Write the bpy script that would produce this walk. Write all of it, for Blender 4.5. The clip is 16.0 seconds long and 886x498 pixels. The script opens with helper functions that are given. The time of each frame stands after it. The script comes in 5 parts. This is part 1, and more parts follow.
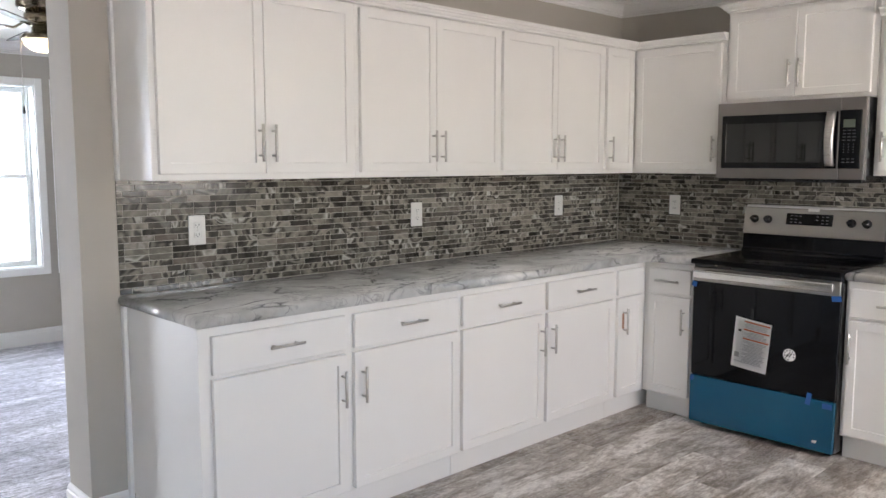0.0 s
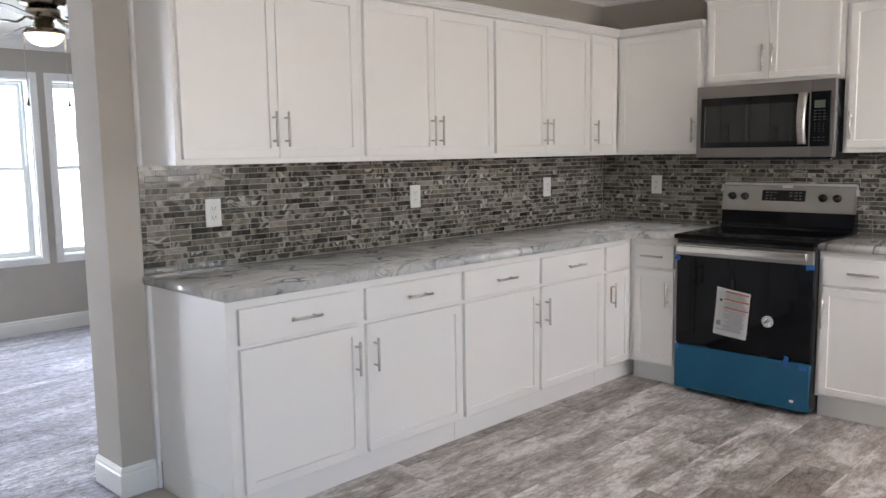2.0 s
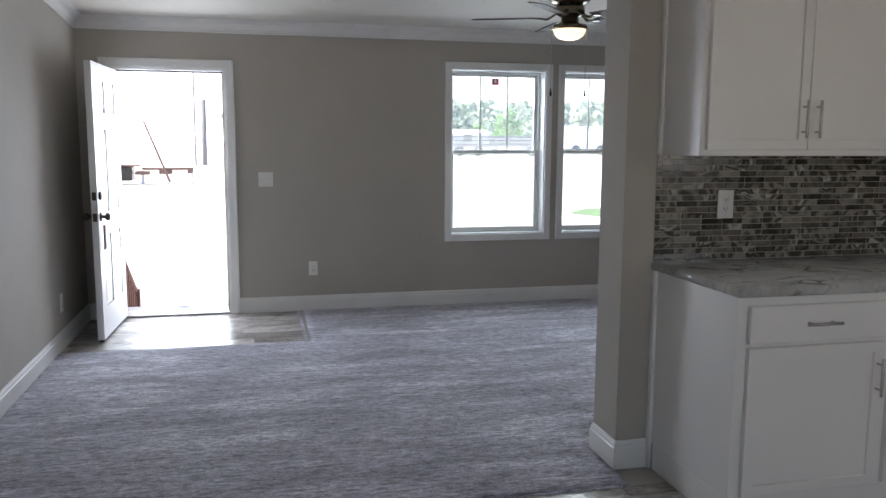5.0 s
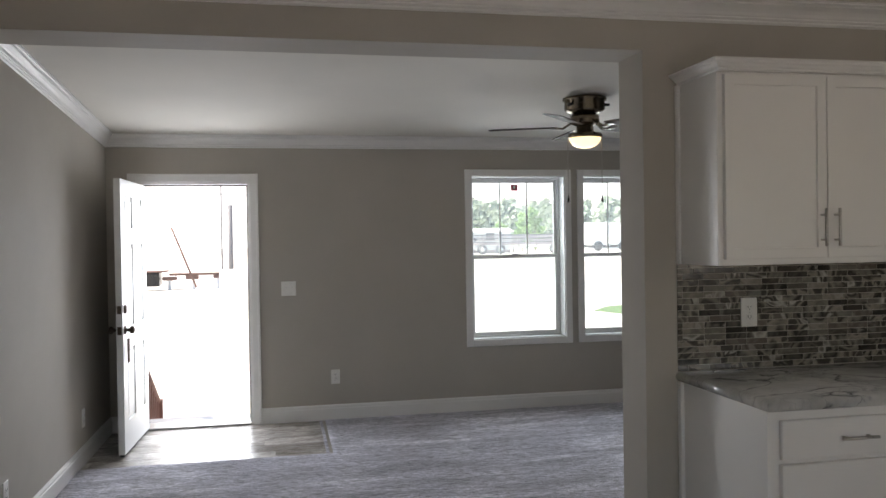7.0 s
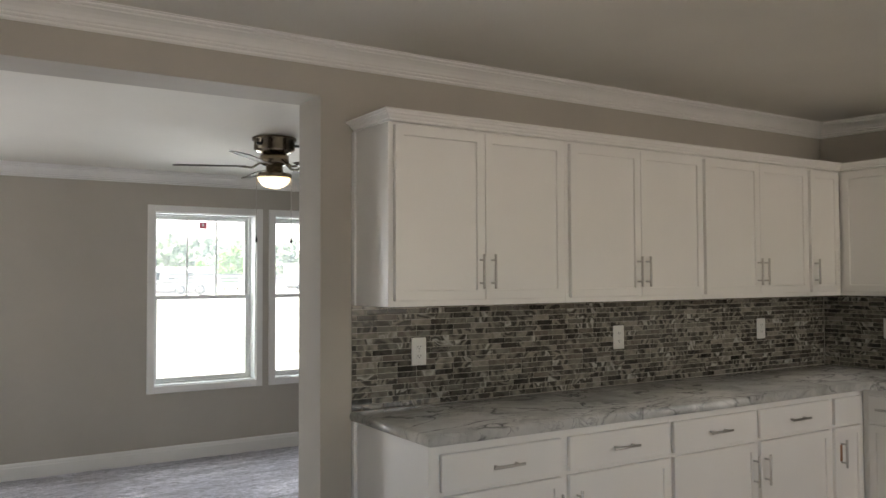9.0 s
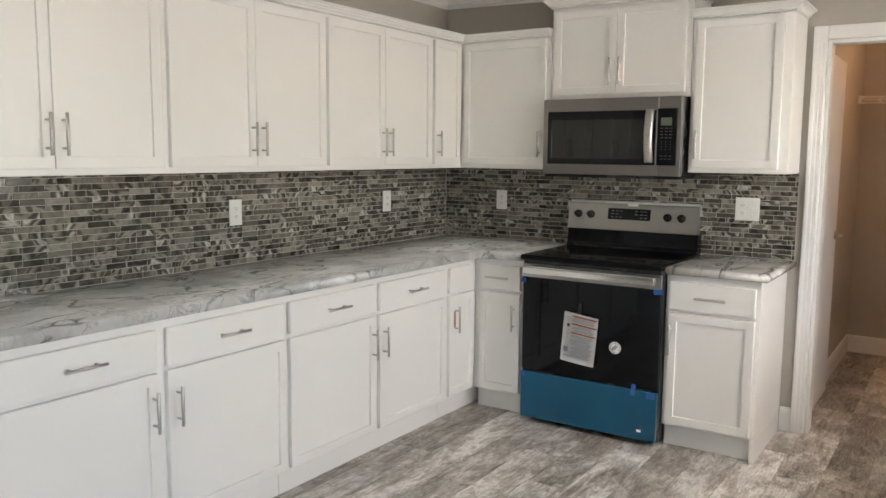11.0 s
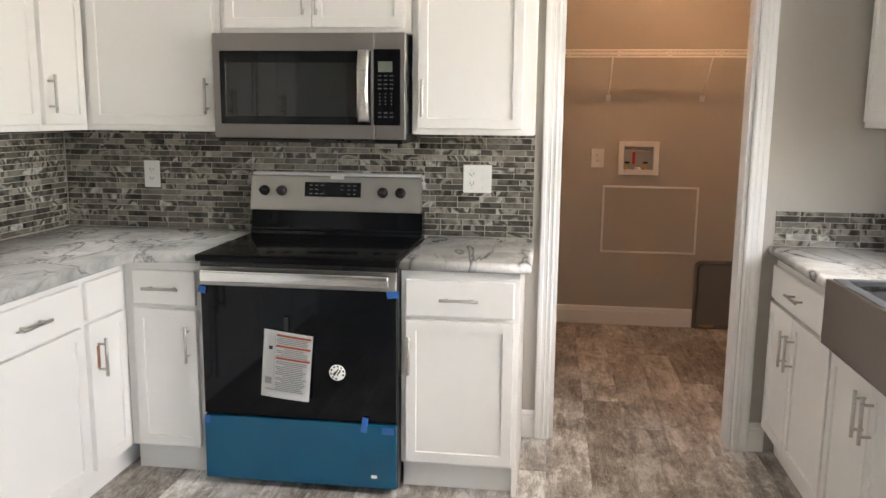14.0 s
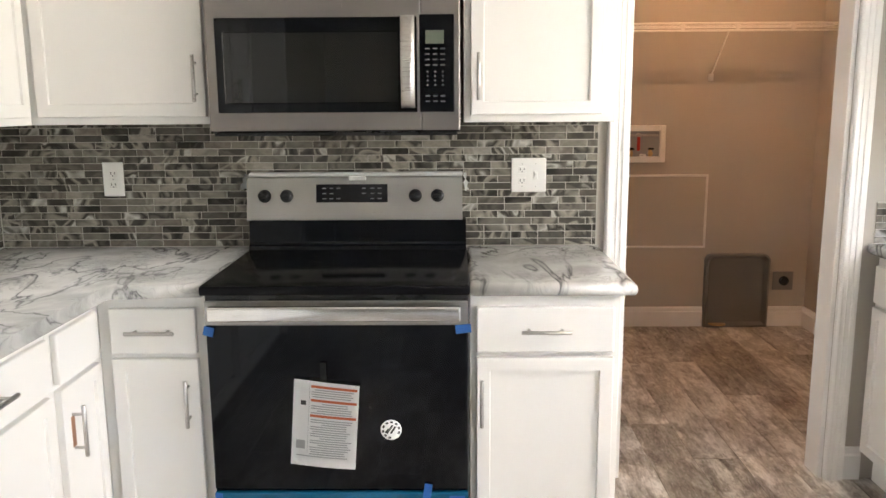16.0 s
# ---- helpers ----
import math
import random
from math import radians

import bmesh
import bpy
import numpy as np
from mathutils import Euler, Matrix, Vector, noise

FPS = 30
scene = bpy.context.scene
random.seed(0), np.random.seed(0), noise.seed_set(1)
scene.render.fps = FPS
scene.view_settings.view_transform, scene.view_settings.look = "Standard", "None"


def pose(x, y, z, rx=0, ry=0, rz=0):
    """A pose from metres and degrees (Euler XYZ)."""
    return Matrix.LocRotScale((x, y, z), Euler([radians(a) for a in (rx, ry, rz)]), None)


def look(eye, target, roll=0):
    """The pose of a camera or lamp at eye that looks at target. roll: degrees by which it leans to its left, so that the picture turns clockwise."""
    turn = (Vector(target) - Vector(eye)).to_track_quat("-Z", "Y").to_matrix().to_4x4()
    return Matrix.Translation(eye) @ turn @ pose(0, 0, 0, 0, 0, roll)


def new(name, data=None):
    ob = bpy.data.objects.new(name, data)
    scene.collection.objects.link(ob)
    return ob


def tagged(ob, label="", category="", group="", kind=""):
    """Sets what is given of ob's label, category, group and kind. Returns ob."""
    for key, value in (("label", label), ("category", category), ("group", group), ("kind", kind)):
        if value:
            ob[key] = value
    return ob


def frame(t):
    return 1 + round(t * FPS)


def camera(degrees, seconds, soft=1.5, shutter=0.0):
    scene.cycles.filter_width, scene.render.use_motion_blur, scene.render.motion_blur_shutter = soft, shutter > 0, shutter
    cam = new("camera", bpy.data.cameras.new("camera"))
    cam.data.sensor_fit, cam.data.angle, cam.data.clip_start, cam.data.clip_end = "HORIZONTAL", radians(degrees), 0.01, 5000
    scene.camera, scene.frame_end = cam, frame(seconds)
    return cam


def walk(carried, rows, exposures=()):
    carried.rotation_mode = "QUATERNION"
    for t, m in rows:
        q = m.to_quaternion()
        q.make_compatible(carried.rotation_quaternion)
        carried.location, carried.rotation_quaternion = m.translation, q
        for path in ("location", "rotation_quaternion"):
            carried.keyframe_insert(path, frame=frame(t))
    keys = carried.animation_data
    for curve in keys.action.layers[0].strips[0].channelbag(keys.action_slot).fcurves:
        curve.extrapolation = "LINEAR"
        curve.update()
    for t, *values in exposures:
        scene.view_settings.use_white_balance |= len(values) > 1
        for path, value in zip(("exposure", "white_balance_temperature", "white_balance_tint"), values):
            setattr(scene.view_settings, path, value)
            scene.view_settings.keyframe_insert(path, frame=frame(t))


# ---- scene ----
cam = camera(57.7, 16.0)
PATH = [
    (0, (-4.602, -3.11, 1.435), (-3.229, -1.672, 1.219), -0.0),
    (0.5, (-4.771, -3.132, 1.416), (-3.342, -1.752, 1.188), -0.1),
    (1, (-4.849, -3.177, 1.4), (-3.388, -1.832, 1.161), -0.5),
    (1.5, (-4.854, -3.198, 1.402), (-3.368, -1.882, 1.161), -0.9),
    (2, (-4.847, -3.186, 1.405), (-3.433, -1.793, 1.164), -0.9),
    (2.5, (-4.884, -3.156, 1.418), (-3.702, -1.56, 1.181), -0.1),
    (3, (-4.917, -3.139, 1.414), (-3.95, -1.406, 1.173), 0.5),
    (3.5, (-4.951, -3.113, 1.413), (-4.161, -1.293, 1.158), 0.7),
    (4, (-4.974, -3.093, 1.413), (-4.337, -1.217, 1.141), 0.4),
    (4.2, (-4.981, -3.093, 1.41), (-4.392, -1.201, 1.135), 0.4),
    (6.3, (-5.045, -3.089, 1.453), (-4.675, -1.134, 1.25), -0.1),
    (6.5, (-5.023, -3.083, 1.458), (-4.65, -1.124, 1.307), -0.3),
    (7, (-4.992, -3.09, 1.486), (-4.595, -1.13, 1.46), -0.9),
    (7.5, (-4.974, -3.09, 1.506), (-4.539, -1.139, 1.57), -1.4),
    (8, (-4.947, -3.094, 1.51), (-4.393, -1.175, 1.595), -1.2),
    (8.5, (-4.907, -3.096, 1.504), (-4.115, -1.262, 1.589), -0.8),
    (9, (-4.87, -3.103, 1.487), (-3.804, -1.412, 1.555), -0.2),
    (9.5, (-4.816, -3.123, 1.485), (-3.495, -1.622, 1.462), 0.4),
    (10, (-4.738, -3.087, 1.456), (-3.233, -1.776, 1.331), 0.9),
    (12.5, (-4.015, -2.61, 1.455), (-2.258, -1.703, 1.155), -0.7),
    (13, (-3.883, -2.471, 1.419), (-2.061, -1.713, 1.096), -0.3),
    (13.5, (-3.651, -2.341, 1.448), (-1.755, -1.797, 1.12), -0.3),
    (14, (-3.496, -2.24, 1.438), (-1.54, -1.982, 1.112), 0.6),
    (14.5, (-3.35, -2.05, 1.449), (-1.379, -2.02, 1.11), 0.0),
    (15, (-3.256, -1.852, 1.445), (-1.287, -1.897, 1.097), -0.7),
    (15.5, (-3.098, -1.754, 1.419), (-1.131, -1.799, 1.06), -0.5),
    (16, (-2.894, -1.657, 1.426), (-0.926, -1.63, 1.069), -0.4),
]
EXPOSURES = [  # seconds, stops, kelvin, tint
    (0, 2.9, 6500, 15), (1.5, 2.9, 6450, 15), (2.5, 2.45, 6400, 16), (3.5, 1.82, 6400, 16), (4.2, 1.5, 6400, 15), (6.5, 1.2, 6850, 14), (7.5, 1.15, 7200, 14),
    (8.5, 1.45, 7400, 13), (9.5, 2.3, 7150, 12), (10, 2.75, 6950, 11), (12.5, 3.05, 6600, 10), (13.0, 3.15, 6600, 11), (14, 3.4, 6600, 11), (16, 3.72, 6700, 11)]
walk(cam, [(t, look(eye, target, roll)) for t, eye, target, roll in PATH], EXPOSURES)

# ---- world and light ----
world = bpy.data.worlds.new("sky")
scene.world = world
world.use_nodes = True
wn = world.node_tree.nodes
sky = wn.new("ShaderNodeTexSky")
sky.sky_type, sky.sun_disc = "NISHITA", False
sky.sun_elevation, sky.sun_rotation = radians(49), radians(275)
world.node_tree.links.new(sky.outputs[0], wn["Background"].inputs[0])
wn["Background"].inputs[1].default_value = 0.14

sun_data = bpy.data.lights.new("sun", "SUN")
sun_data.energy, sun_data.angle, sun_data.color = 5.0, radians(0.5), (1, 0.95, 0.88)
sun = new("sun", sun_data)
sun.matrix_world = look((-6.5, -0.25, 7.5), (0, 0, 0))


def window_lamp(name, eye, target, wide, high, watts, color, spread=180):
    """Skylight that comes in through an opening."""
    d = bpy.data.lights.new(name, "AREA")
    d.shape, d.size, d.size_y, d.energy, d.color = "RECTANGLE", wide, high, watts, color
    d.spread = radians(spread)
    ob = new(name, d)
    ob.matrix_world = look(eye, target)
    return ob


DAY, WARM = (0.76, 0.87, 1.0), (1.0, 0.91, 0.80)
window_lamp("skylight_front_door", (-5.61, 3.95, 1.1), (-5.4, 0.6, 0.0), 0.75, 1.8, 15, DAY)
window_lamp("skylight_window", (-2.96, 4.25, 1.45), (-3.2, 1, 0.0), 0.8, 1.35, 11, DAY)
window_lamp("skylight_window", (-1.95, 4.25, 1.45), (-2.4, 1, 0.0), 0.8, 1.35, 11, DAY)
window_lamp("skylight_sink_window", (-1.35, -3.83, 1.65), (-0.95, -1.6, 0.0), 1.1, 0.9, 3.0, WARM, 125)
# added fill light, set in an assumed opening that is never in view
window_lamp("skylight_patio_door", (-4.6, -4.12, 0.85), (-3.2, -2.0, -0.2), 1.3, 1.4, 0.35, WARM, 125)


def point_lamp(name, where, watts, color, radius):
    d = bpy.data.lights.new(name, "POINT")
    d.energy, d.color, d.shadow_soft_size = watts, color, radius
    ob = new(name, d)
    ob.location = where
    return ob


point_lamp("utility_lamp", (1.27, -3.0, 2.36), 1.75, (1.0, 0.53, 0.27), 0.02)

# ---- materials ----


class Mat:
    """A node material with short ways to add nodes."""

    def __init__(self, name, rough=0.5, metal=0.0, color=(0.8, 0.8, 0.8), spec=0.5):
        self.m = bpy.data.materials.new(name)
        self.m.use_nodes = True
        self.n, self.l = self.m.node_tree.nodes, self.m.node_tree.links
        self.b = self.n["Principled BSDF"]
        self.b.inputs["Roughness"].default_value = rough
        self.b.inputs["Metallic"].default_value = metal
        self.b.inputs["Base Color"].default_value = (*color, 1)
        self.b.inputs["Specular IOR Level"].default_value = spec

    def node(self, kind, **inputs):
        nd = self.n.new(kind)
        for k, v in inputs.items():
            key = k.replace("_", " ")
            if hasattr(v, "is_output"):
                self.l.new(v, nd.inputs[key])
            else:
                nd.inputs[key].default_value = v
        return nd

    def place(self):
        return self.n.new("ShaderNodeNewGeometry").outputs["Position"]

    def scaled(self, vec, scale, offset=None):
        nd = self.n.new("ShaderNodeMapping")
        self.l.new(vec, nd.inputs["Vector"])
        nd.inputs["Scale"].default_value = scale
        if offset is not None:
            self.l.new(offset, nd.inputs["Location"])
        return nd.outputs[0]

    def noise(self, vec, scale, detail=4.0, rough=0.55, distort=0.0):
        nd = self.n.new("ShaderNodeTexNoise")
        self.l.new(vec, nd.inputs["Vector"])
        nd.inputs["Scale"].default_value, nd.inputs["Detail"].default_value = scale, detail
        nd.inputs["Roughness"].default_value, nd.inputs["Distortion"].default_value = rough, distort
        return nd.outputs["Fac"]

    def ramp(self, fac, stops, mode="LINEAR"):
        nd = self.n.new("ShaderNodeValToRGB")
        self.l.new(fac, nd.inputs[0])
        nd.color_ramp.interpolation = mode
        el = nd.color_ramp.elements
        while len(el) < len(stops):
            el.new(0.5)
        for e, (p, c) in zip(el, stops):
            e.position = p
            e.color = (*c, 1) if isinstance(c, tuple) else (c, c, c, 1)
        return nd.outputs[0]

    def mix(self, fac, a, b, mode="MIX"):
        nd = self.n.new("ShaderNodeMix")
        nd.data_type, nd.blend_type = "RGBA", mode
        for i, v in ((0, fac), (6, a), (7, b)):
            if hasattr(v, "is_output"):
                self.l.new(v, nd.inputs[i])
            else:
                nd.inputs[i].default_value = v if i == 0 else (*v, 1)
        return nd.outputs[2]

    def math(self, op, a, b=0.0):
        nd = self.n.new("ShaderNodeMath")
        nd.operation = op
        for i, v in ((0, a), (1, b)):
            if hasattr(v, "is_output"):
                self.l.new(v, nd.inputs[i])
            else:
                nd.inputs[i].default_value = v
        return nd.outputs[0]

    def color(self, out):
        self.l.new(out, self.b.inputs["Base Color"])
        return self

    def rough(self, out):
        self.l.new(out, self.b.inputs["Roughness"])
        return self

    def bump(self, out, strength=0.3, dist=0.01):
        nd = self.n.new("ShaderNodeBump")
        nd.inputs["Strength"].default_value, nd.inputs["Distance"].default_value = strength, dist
        self.l.new(out, nd.inputs["Height"])
        self.l.new(nd.outputs[0], self.b.inputs["Normal"])
        return self

    def chance(self):
        """A random number for each piece, be it an object or an island of a mesh."""
        a = self.n.new("ShaderNodeObjectInfo").outputs["Random"]
        b = self.n.new("ShaderNodeNewGeometry").outputs["Random Per Island"]
        return self.math("FRACT", self.math("ADD", a, b))


def painted(name, color, rough=0.5, grain=220.0, depth=0.0006, vary=0.04, strength=0.25):
    m = Mat(name, rough)
    p = m.place()
    a = tuple(c * (1 - vary) for c in color)
    b = tuple(min(1, c * (1 + vary)) for c in color)
    m.color(m.ramp(m.noise(p, 1.7, 5), [(0.3, a), (0.7, b)]))
    m.rough(m.ramp(m.noise(p, 6.0, 4), [(0.3, rough - 0.05), (0.7, rough + 0.06)]))
    return m.bump(m.noise(p, grain, 3), strength, depth)


M_WALL = painted("greige_wall_paint", (0.45, 0.418, 0.368), 0.75, 160, 0.0008).m
M_CEIL = painted("ceiling_paint", (0.72, 0.69, 0.63), 0.85, 70, 0.002, 0.03, 0.5).m
M_TRIM = painted("white_trim_paint", (0.80, 0.79, 0.77), 0.35).m
M_CAB = painted("white_cabinet_paint", (0.80, 0.785, 0.755), 0.38, 90, 0.0004, 0.02).m
M_DOORWHITE = painted("white_door_paint", (0.80, 0.80, 0.79), 0.4).m
M_PLASTIC = painted("white_plastic", (0.78, 0.77, 0.74), 0.3, 300, 0.0002, 0.01).m
M_VINYL = painted("white_vinyl", (0.82, 0.83, 0.82), 0.35).m
M_SLOT = Mat("dark_slot", 0.6, 0, (0.02, 0.02, 0.02)).m


def laminate():
    m = Mat("marble_laminate", 0.16)
    p = m.place()
    warp = m.node("ShaderNodeVectorMath")
    warp.operation = "MULTIPLY_ADD"
    nz = m.n.new("ShaderNodeTexNoise")
    m.l.new(p, nz.inputs["Vector"])
    nz.inputs["Scale"].default_value, nz.inputs["Detail"].default_value = 2.6, 6
    m.l.new(nz.outputs["Color"], warp.inputs[0])
    warp.inputs[1].default_value = (0.42, 0.42, 0.42)
    m.l.new(p, warp.inputs[2])
    w = warp.outputs[0]
    cloud = m.ramp(m.noise(w, 3.0, 6, 0.6), [(0.28, (0.28, 0.276, 0.26)), (0.44, (0.43, 0.425, 0.405)), (0.64, (0.64, 0.63, 0.605))])

    def ridge(vec, scale, detail, wide, twist):
        n = m.noise(vec, scale, detail, 0.5, twist)
        return m.ramp(m.math("ABSOLUTE", m.math("SUBTRACT", n, 0.5)), [(0.0, 1.0), (wide * 0.35, 0.45), (wide, 0.0)])

    bold = m.math("MULTIPLY", ridge(m.scaled(p, (1.0, 1.9, 1.3)), 2.4, 5, 0.026, 0.9), m.ramp(m.noise(p, 1.9, 2), [(0.36, 0.25), (0.55, 1.0)]))
    thin = m.math("MULTIPLY", ridge(m.scaled(p, (1.3, 2.4, 1.6)), 4.6, 3, 0.020, 0.9), m.ramp(m.noise(p, 3.1, 2), [(0.45, 0.0), (0.62, 0.8)]))
    web = m.math("MULTIPLY", ridge(p, 13.0, 3, 0.055, 1.4), m.ramp(m.noise(p, 4.3, 3), [(0.46, 0.0), (0.62, 0.75)]))
    veined = m.mix(m.math("MULTIPLY", bold, 0.95), cloud, (0.075, 0.075, 0.08))
    veined = m.mix(thin, veined, (0.18, 0.18, 0.185))
    m.color(m.mix(web, veined, (0.27, 0.265, 0.26)))
    m.rough(m.ramp(m.noise(p, 25, 3), [(0.3, 0.08), (0.7, 0.15)]))
    return m.m


M_MARBLE = laminate()


def glass_tile():
    """Glass over a printed swirl; the print differs from tile to tile."""
    m = Mat("swirled_glass_tile", 0.1, 0, spec=0.4)
    r = m.chance()
    p = m.place()
    off = m.n.new("ShaderNodeCombineXYZ")
    for i in range(3):
        m.l.new(m.math("MULTIPLY", r, 37.0 + 11 * i), off.inputs[i])
    v = m.scaled(p, (1, 1, 0.8), off.outputs[0])
    base = m.ramp(r, [(0.00, (0.028, 0.025, 0.020)), (0.09, (0.21, 0.178, 0.148)), (0.24, (0.070, 0.064, 0.053)), (0.36, (0.27, 0.247, 0.205)), (0.47, (0.125, 0.114, 0.094)), (0.60, (0.045, 0.041, 0.034)), (0.70, (0.40, 0.365, 0.31)), (0.78, (0.092, 0.084, 0.069)), (0.90, (0.22, 0.202, 0.167))], "CONSTANT")
    swirl = m.ramp(m.noise(v, 7.5, 1.8, 0.5, 1.1), [(0.300, (0.026, 0.024, 0.020)), (0.405, (0.090, 0.082, 0.068)), (0.440, (0.43, 0.395, 0.33)), (0.500, (0.27, 0.25, 0.21)), (0.545, (0.030, 0.028, 0.023)), (0.600, (0.16, 0.147, 0.122)), (0.640, (0.72, 0.69, 0.62)), (0.720, (0.20, 0.185, 0.155))])
    amount = m.ramp(m.math("FRACT", m.math("MULTIPLY", r, 7.31)), [(0.0, 0.10), (0.35, 0.30), (0.60, 0.90)])
    grain = m.ramp(m.noise(m.scaled(v, (1, 1, 3.0)), 40, 4, 0.6), [(0.3, 0.68), (0.7, 0.94)])
    m.color(m.mix(1.0, m.mix(amount, base, swirl), grain, "MULTIPLY"))
    m.b.inputs["Coat Weight"].default_value = 0.2
    m.b.inputs["Coat Roughness"].default_value = 0.04
    m.rough(m.ramp(m.noise(p, 60, 2), [(0.3, 0.08), (0.7, 0.2)]))
    return m.bump(m.noise(p, 32, 2), 0.4, 0.002).m


M_TILE = glass_tile()
M_GROUT = painted("pale_grout", (0.47, 0.44, 0.385), 0.9, 400, 0.0006).m


def plank_mat():
    """Whitewashed boards: worn paint in flakes over brown and grey wood."""
    m = Mat("distressed_vinyl_plank", 0.42)
    r = m.chance()
    p = m.place()
    off = m.n.new("ShaderNodeCombineXYZ")
    m.l.new(m.math("MULTIPLY", r, 53.0), off.inputs[0])
    m.l.new(m.math("MULTIPLY", r, 31.0), off.inputs[1])
    blotch = m.noise(m.scaled(p, (1.0, 1.9, 1.0), off.outputs[0]), 3.2, 9, 0.66, 0.5)
    streak = m.noise(m.scaled(p, (1.0, 7.0, 1.0), off.outputs[0]), 3.4, 12, 0.72, 0.3)
    flake = m.noise(m.scaled(p, (1.0, 1.7, 1.0), off.outputs[0]), 17.0, 8, 0.72, 0.8)
    worn = m.math("ADD", m.math("ADD", m.math("MULTIPLY", blotch, 0.36), m.math("MULTIPLY", streak, 0.42)), m.math("MULTIPLY", flake, 0.22))
    worn = m.math("ADD", worn, m.math("MULTIPLY", m.math("SUBTRACT", m.math("FRACT", m.math("MULTIPLY", r, 5.7)), 0.5), 0.07))
    col = m.ramp(worn, [(0.395, (0.105, 0.086, 0.070)), (0.450, (0.22, 0.188, 0.160)), (0.490, (0.34, 0.31, 0.278)), (0.522, (0.44, 0.41, 0.38)), (0.540, (0.60, 0.575, 0.545)), (0.605, (0.80, 0.785, 0.755))])
    fine = m.ramp(m.noise(m.scaled(p, (2.0, 24.0, 1.0), off.outputs[0]), 9, 8, 0.75), [(0.36, 0.55), (0.50, 1.0)])
    chips = m.ramp(m.noise(m.scaled(p, (1.0, 2.6, 1.0), off.outputs[0]), 46, 5, 0.7), [(0.56, 0.0), (0.64, 0.6)])
    both = m.mix(chips, m.mix(1.0, col, fine, "MULTIPLY"), (0.62, 0.59, 0.55))
    tone = m.ramp(r, [(0.0, (0.90, 0.88, 0.86)), (0.5, (1.10, 1.09, 1.08)), (1.0, (1.32, 1.32, 1.32))])
    m.color(m.mix(1.0, both, tone, "MULTIPLY"))
    m.rough(m.ramp(streak, [(0.3, 0.36), (0.7, 0.22)]))
    return m.bump(m.math("ADD", m.noise(m.scaled(p, (2.0, 26.0, 1.0), off.outputs[0]), 10, 5), flake), 0.3, 0.0012).m


M_PLANK = plank_mat()


def carpet_mat():
    """Short pile lying in rows, brushed light and dark by the vacuum cleaner."""
    m = Mat("grey_plush_carpet", 0.95, 0, spec=0.1)
    p = m.place()

    def slanted(deg, scale):
        nd = m.n.new("ShaderNodeMapping")
        m.l.new(p, nd.inputs["Vector"])
        nd.inputs["Rotation"].default_value = (0, 0, radians(deg))
        nd.inputs["Scale"].default_value = scale
        return nd.outputs[0]

    tracks = m.noise(slanted(-14, (0.8, 2.3, 1.0)), 1.7, 5, 0.62, 0.5)
    brushed = m.noise(slanted(-20, (1.2, 9.0, 1.0)), 1.6, 4, 0.6, 0.3)
    rows = m.noise(slanted(-8, (15.0, 52.0, 1.0)), 1.0, 3, 0.6, 0.2)
    tuft = m.noise(p, 70, 6, 0.85)
    mixed = m.math("ADD", m.math("MULTIPLY", tracks, 0.65), m.math("MULTIPLY", brushed, 0.35))
    a = m.ramp(mixed, [(0.40, (0.44, 0.43, 0.49)), (0.48, (0.58, 0.565, 0.635)), (0.535, (0.67, 0.655, 0.73)), (0.575, (0.82, 0.805, 0.88)), (0.65, (0.93, 0.915, 0.98))])
    a = m.mix(1.0, a, m.ramp(rows, [(0.34, 0.50), (0.52, 1.0), (0.68, 1.22)]), "MULTIPLY")
    m.color(m.mix(1.0, a, m.ramp(tuft, [(0.34, 0.45), (0.62, 1.25)]), "MULTIPLY"))
    m.b.inputs["Sheen Weight"].default_value = 0.3
    return m.bump(m.math("ADD", tuft, m.math("MULTIPLY", rows, 1.5)), 0.9, 0.008).m


M_CARPET = carpet_mat()


def steel(name, color, rough):
    m = Mat(name, rough, 1.0, color)
    p = m.place()
    brushed = m.noise(m.scaled(p, (40, 3, 260)), 3, 3)
    m.rough(m.ramp(brushed, [(0.3, rough - 0.06), (0.7, rough + 0.08)]))
    m.color(m.ramp(m.noise(p, 4, 3), [(0.3, tuple(c * 0.93 for c in color)), (0.7, color)]))
    return m.bump(brushed, 0.06, 0.0005).m


M_STEEL = steel("brushed_stainless_steel", (0.40, 0.39, 0.37), 0.33)
M_WARMSTEEL = steel("warm_stainless_steel", (0.41, 0.365, 0.335), 0.33)
M_DARKSTEEL = steel("dark_stainless_steel", (0.27, 0.25, 0.24), 0.36)
M_NICKEL = steel("satin_nickel", (0.55, 0.53, 0.50), 0.3)
M_CHROME = steel("polished_handle_steel", (0.75, 0.75, 0.74), 0.16)
M_BRONZE = steel("antique_brass_fan_metal", (0.22, 0.18, 0.13), 0.22)
M_COOKTOP = Mat("ceramic_cooktop", 0.14, 0, (0.004, 0.004, 0.005), 0.12).m
M_BLACKGLASS = Mat("black_glass", 0.05, 0, (0.003, 0.0035, 0.005), 0.22).m
M_BLACK = painted("black_enamel", (0.012, 0.012, 0.013), 0.25, 200, 0.0002).m
M_MWGLASS = Mat("smoked_oven_window", 0.03, 0, (0.008, 0.008, 0.0075), 0.5).m
M_GREYPRINT = Mat("grey_printing", 0.5, 0, (0.06, 0.06, 0.06)).m
M_PALEPRINT = Mat("pale_printing", 0.5, 0, (0.22, 0.22, 0.22)).m
M_BRASS = Mat("brass", 0.3, 1.0, (0.6, 0.42, 0.2)).m
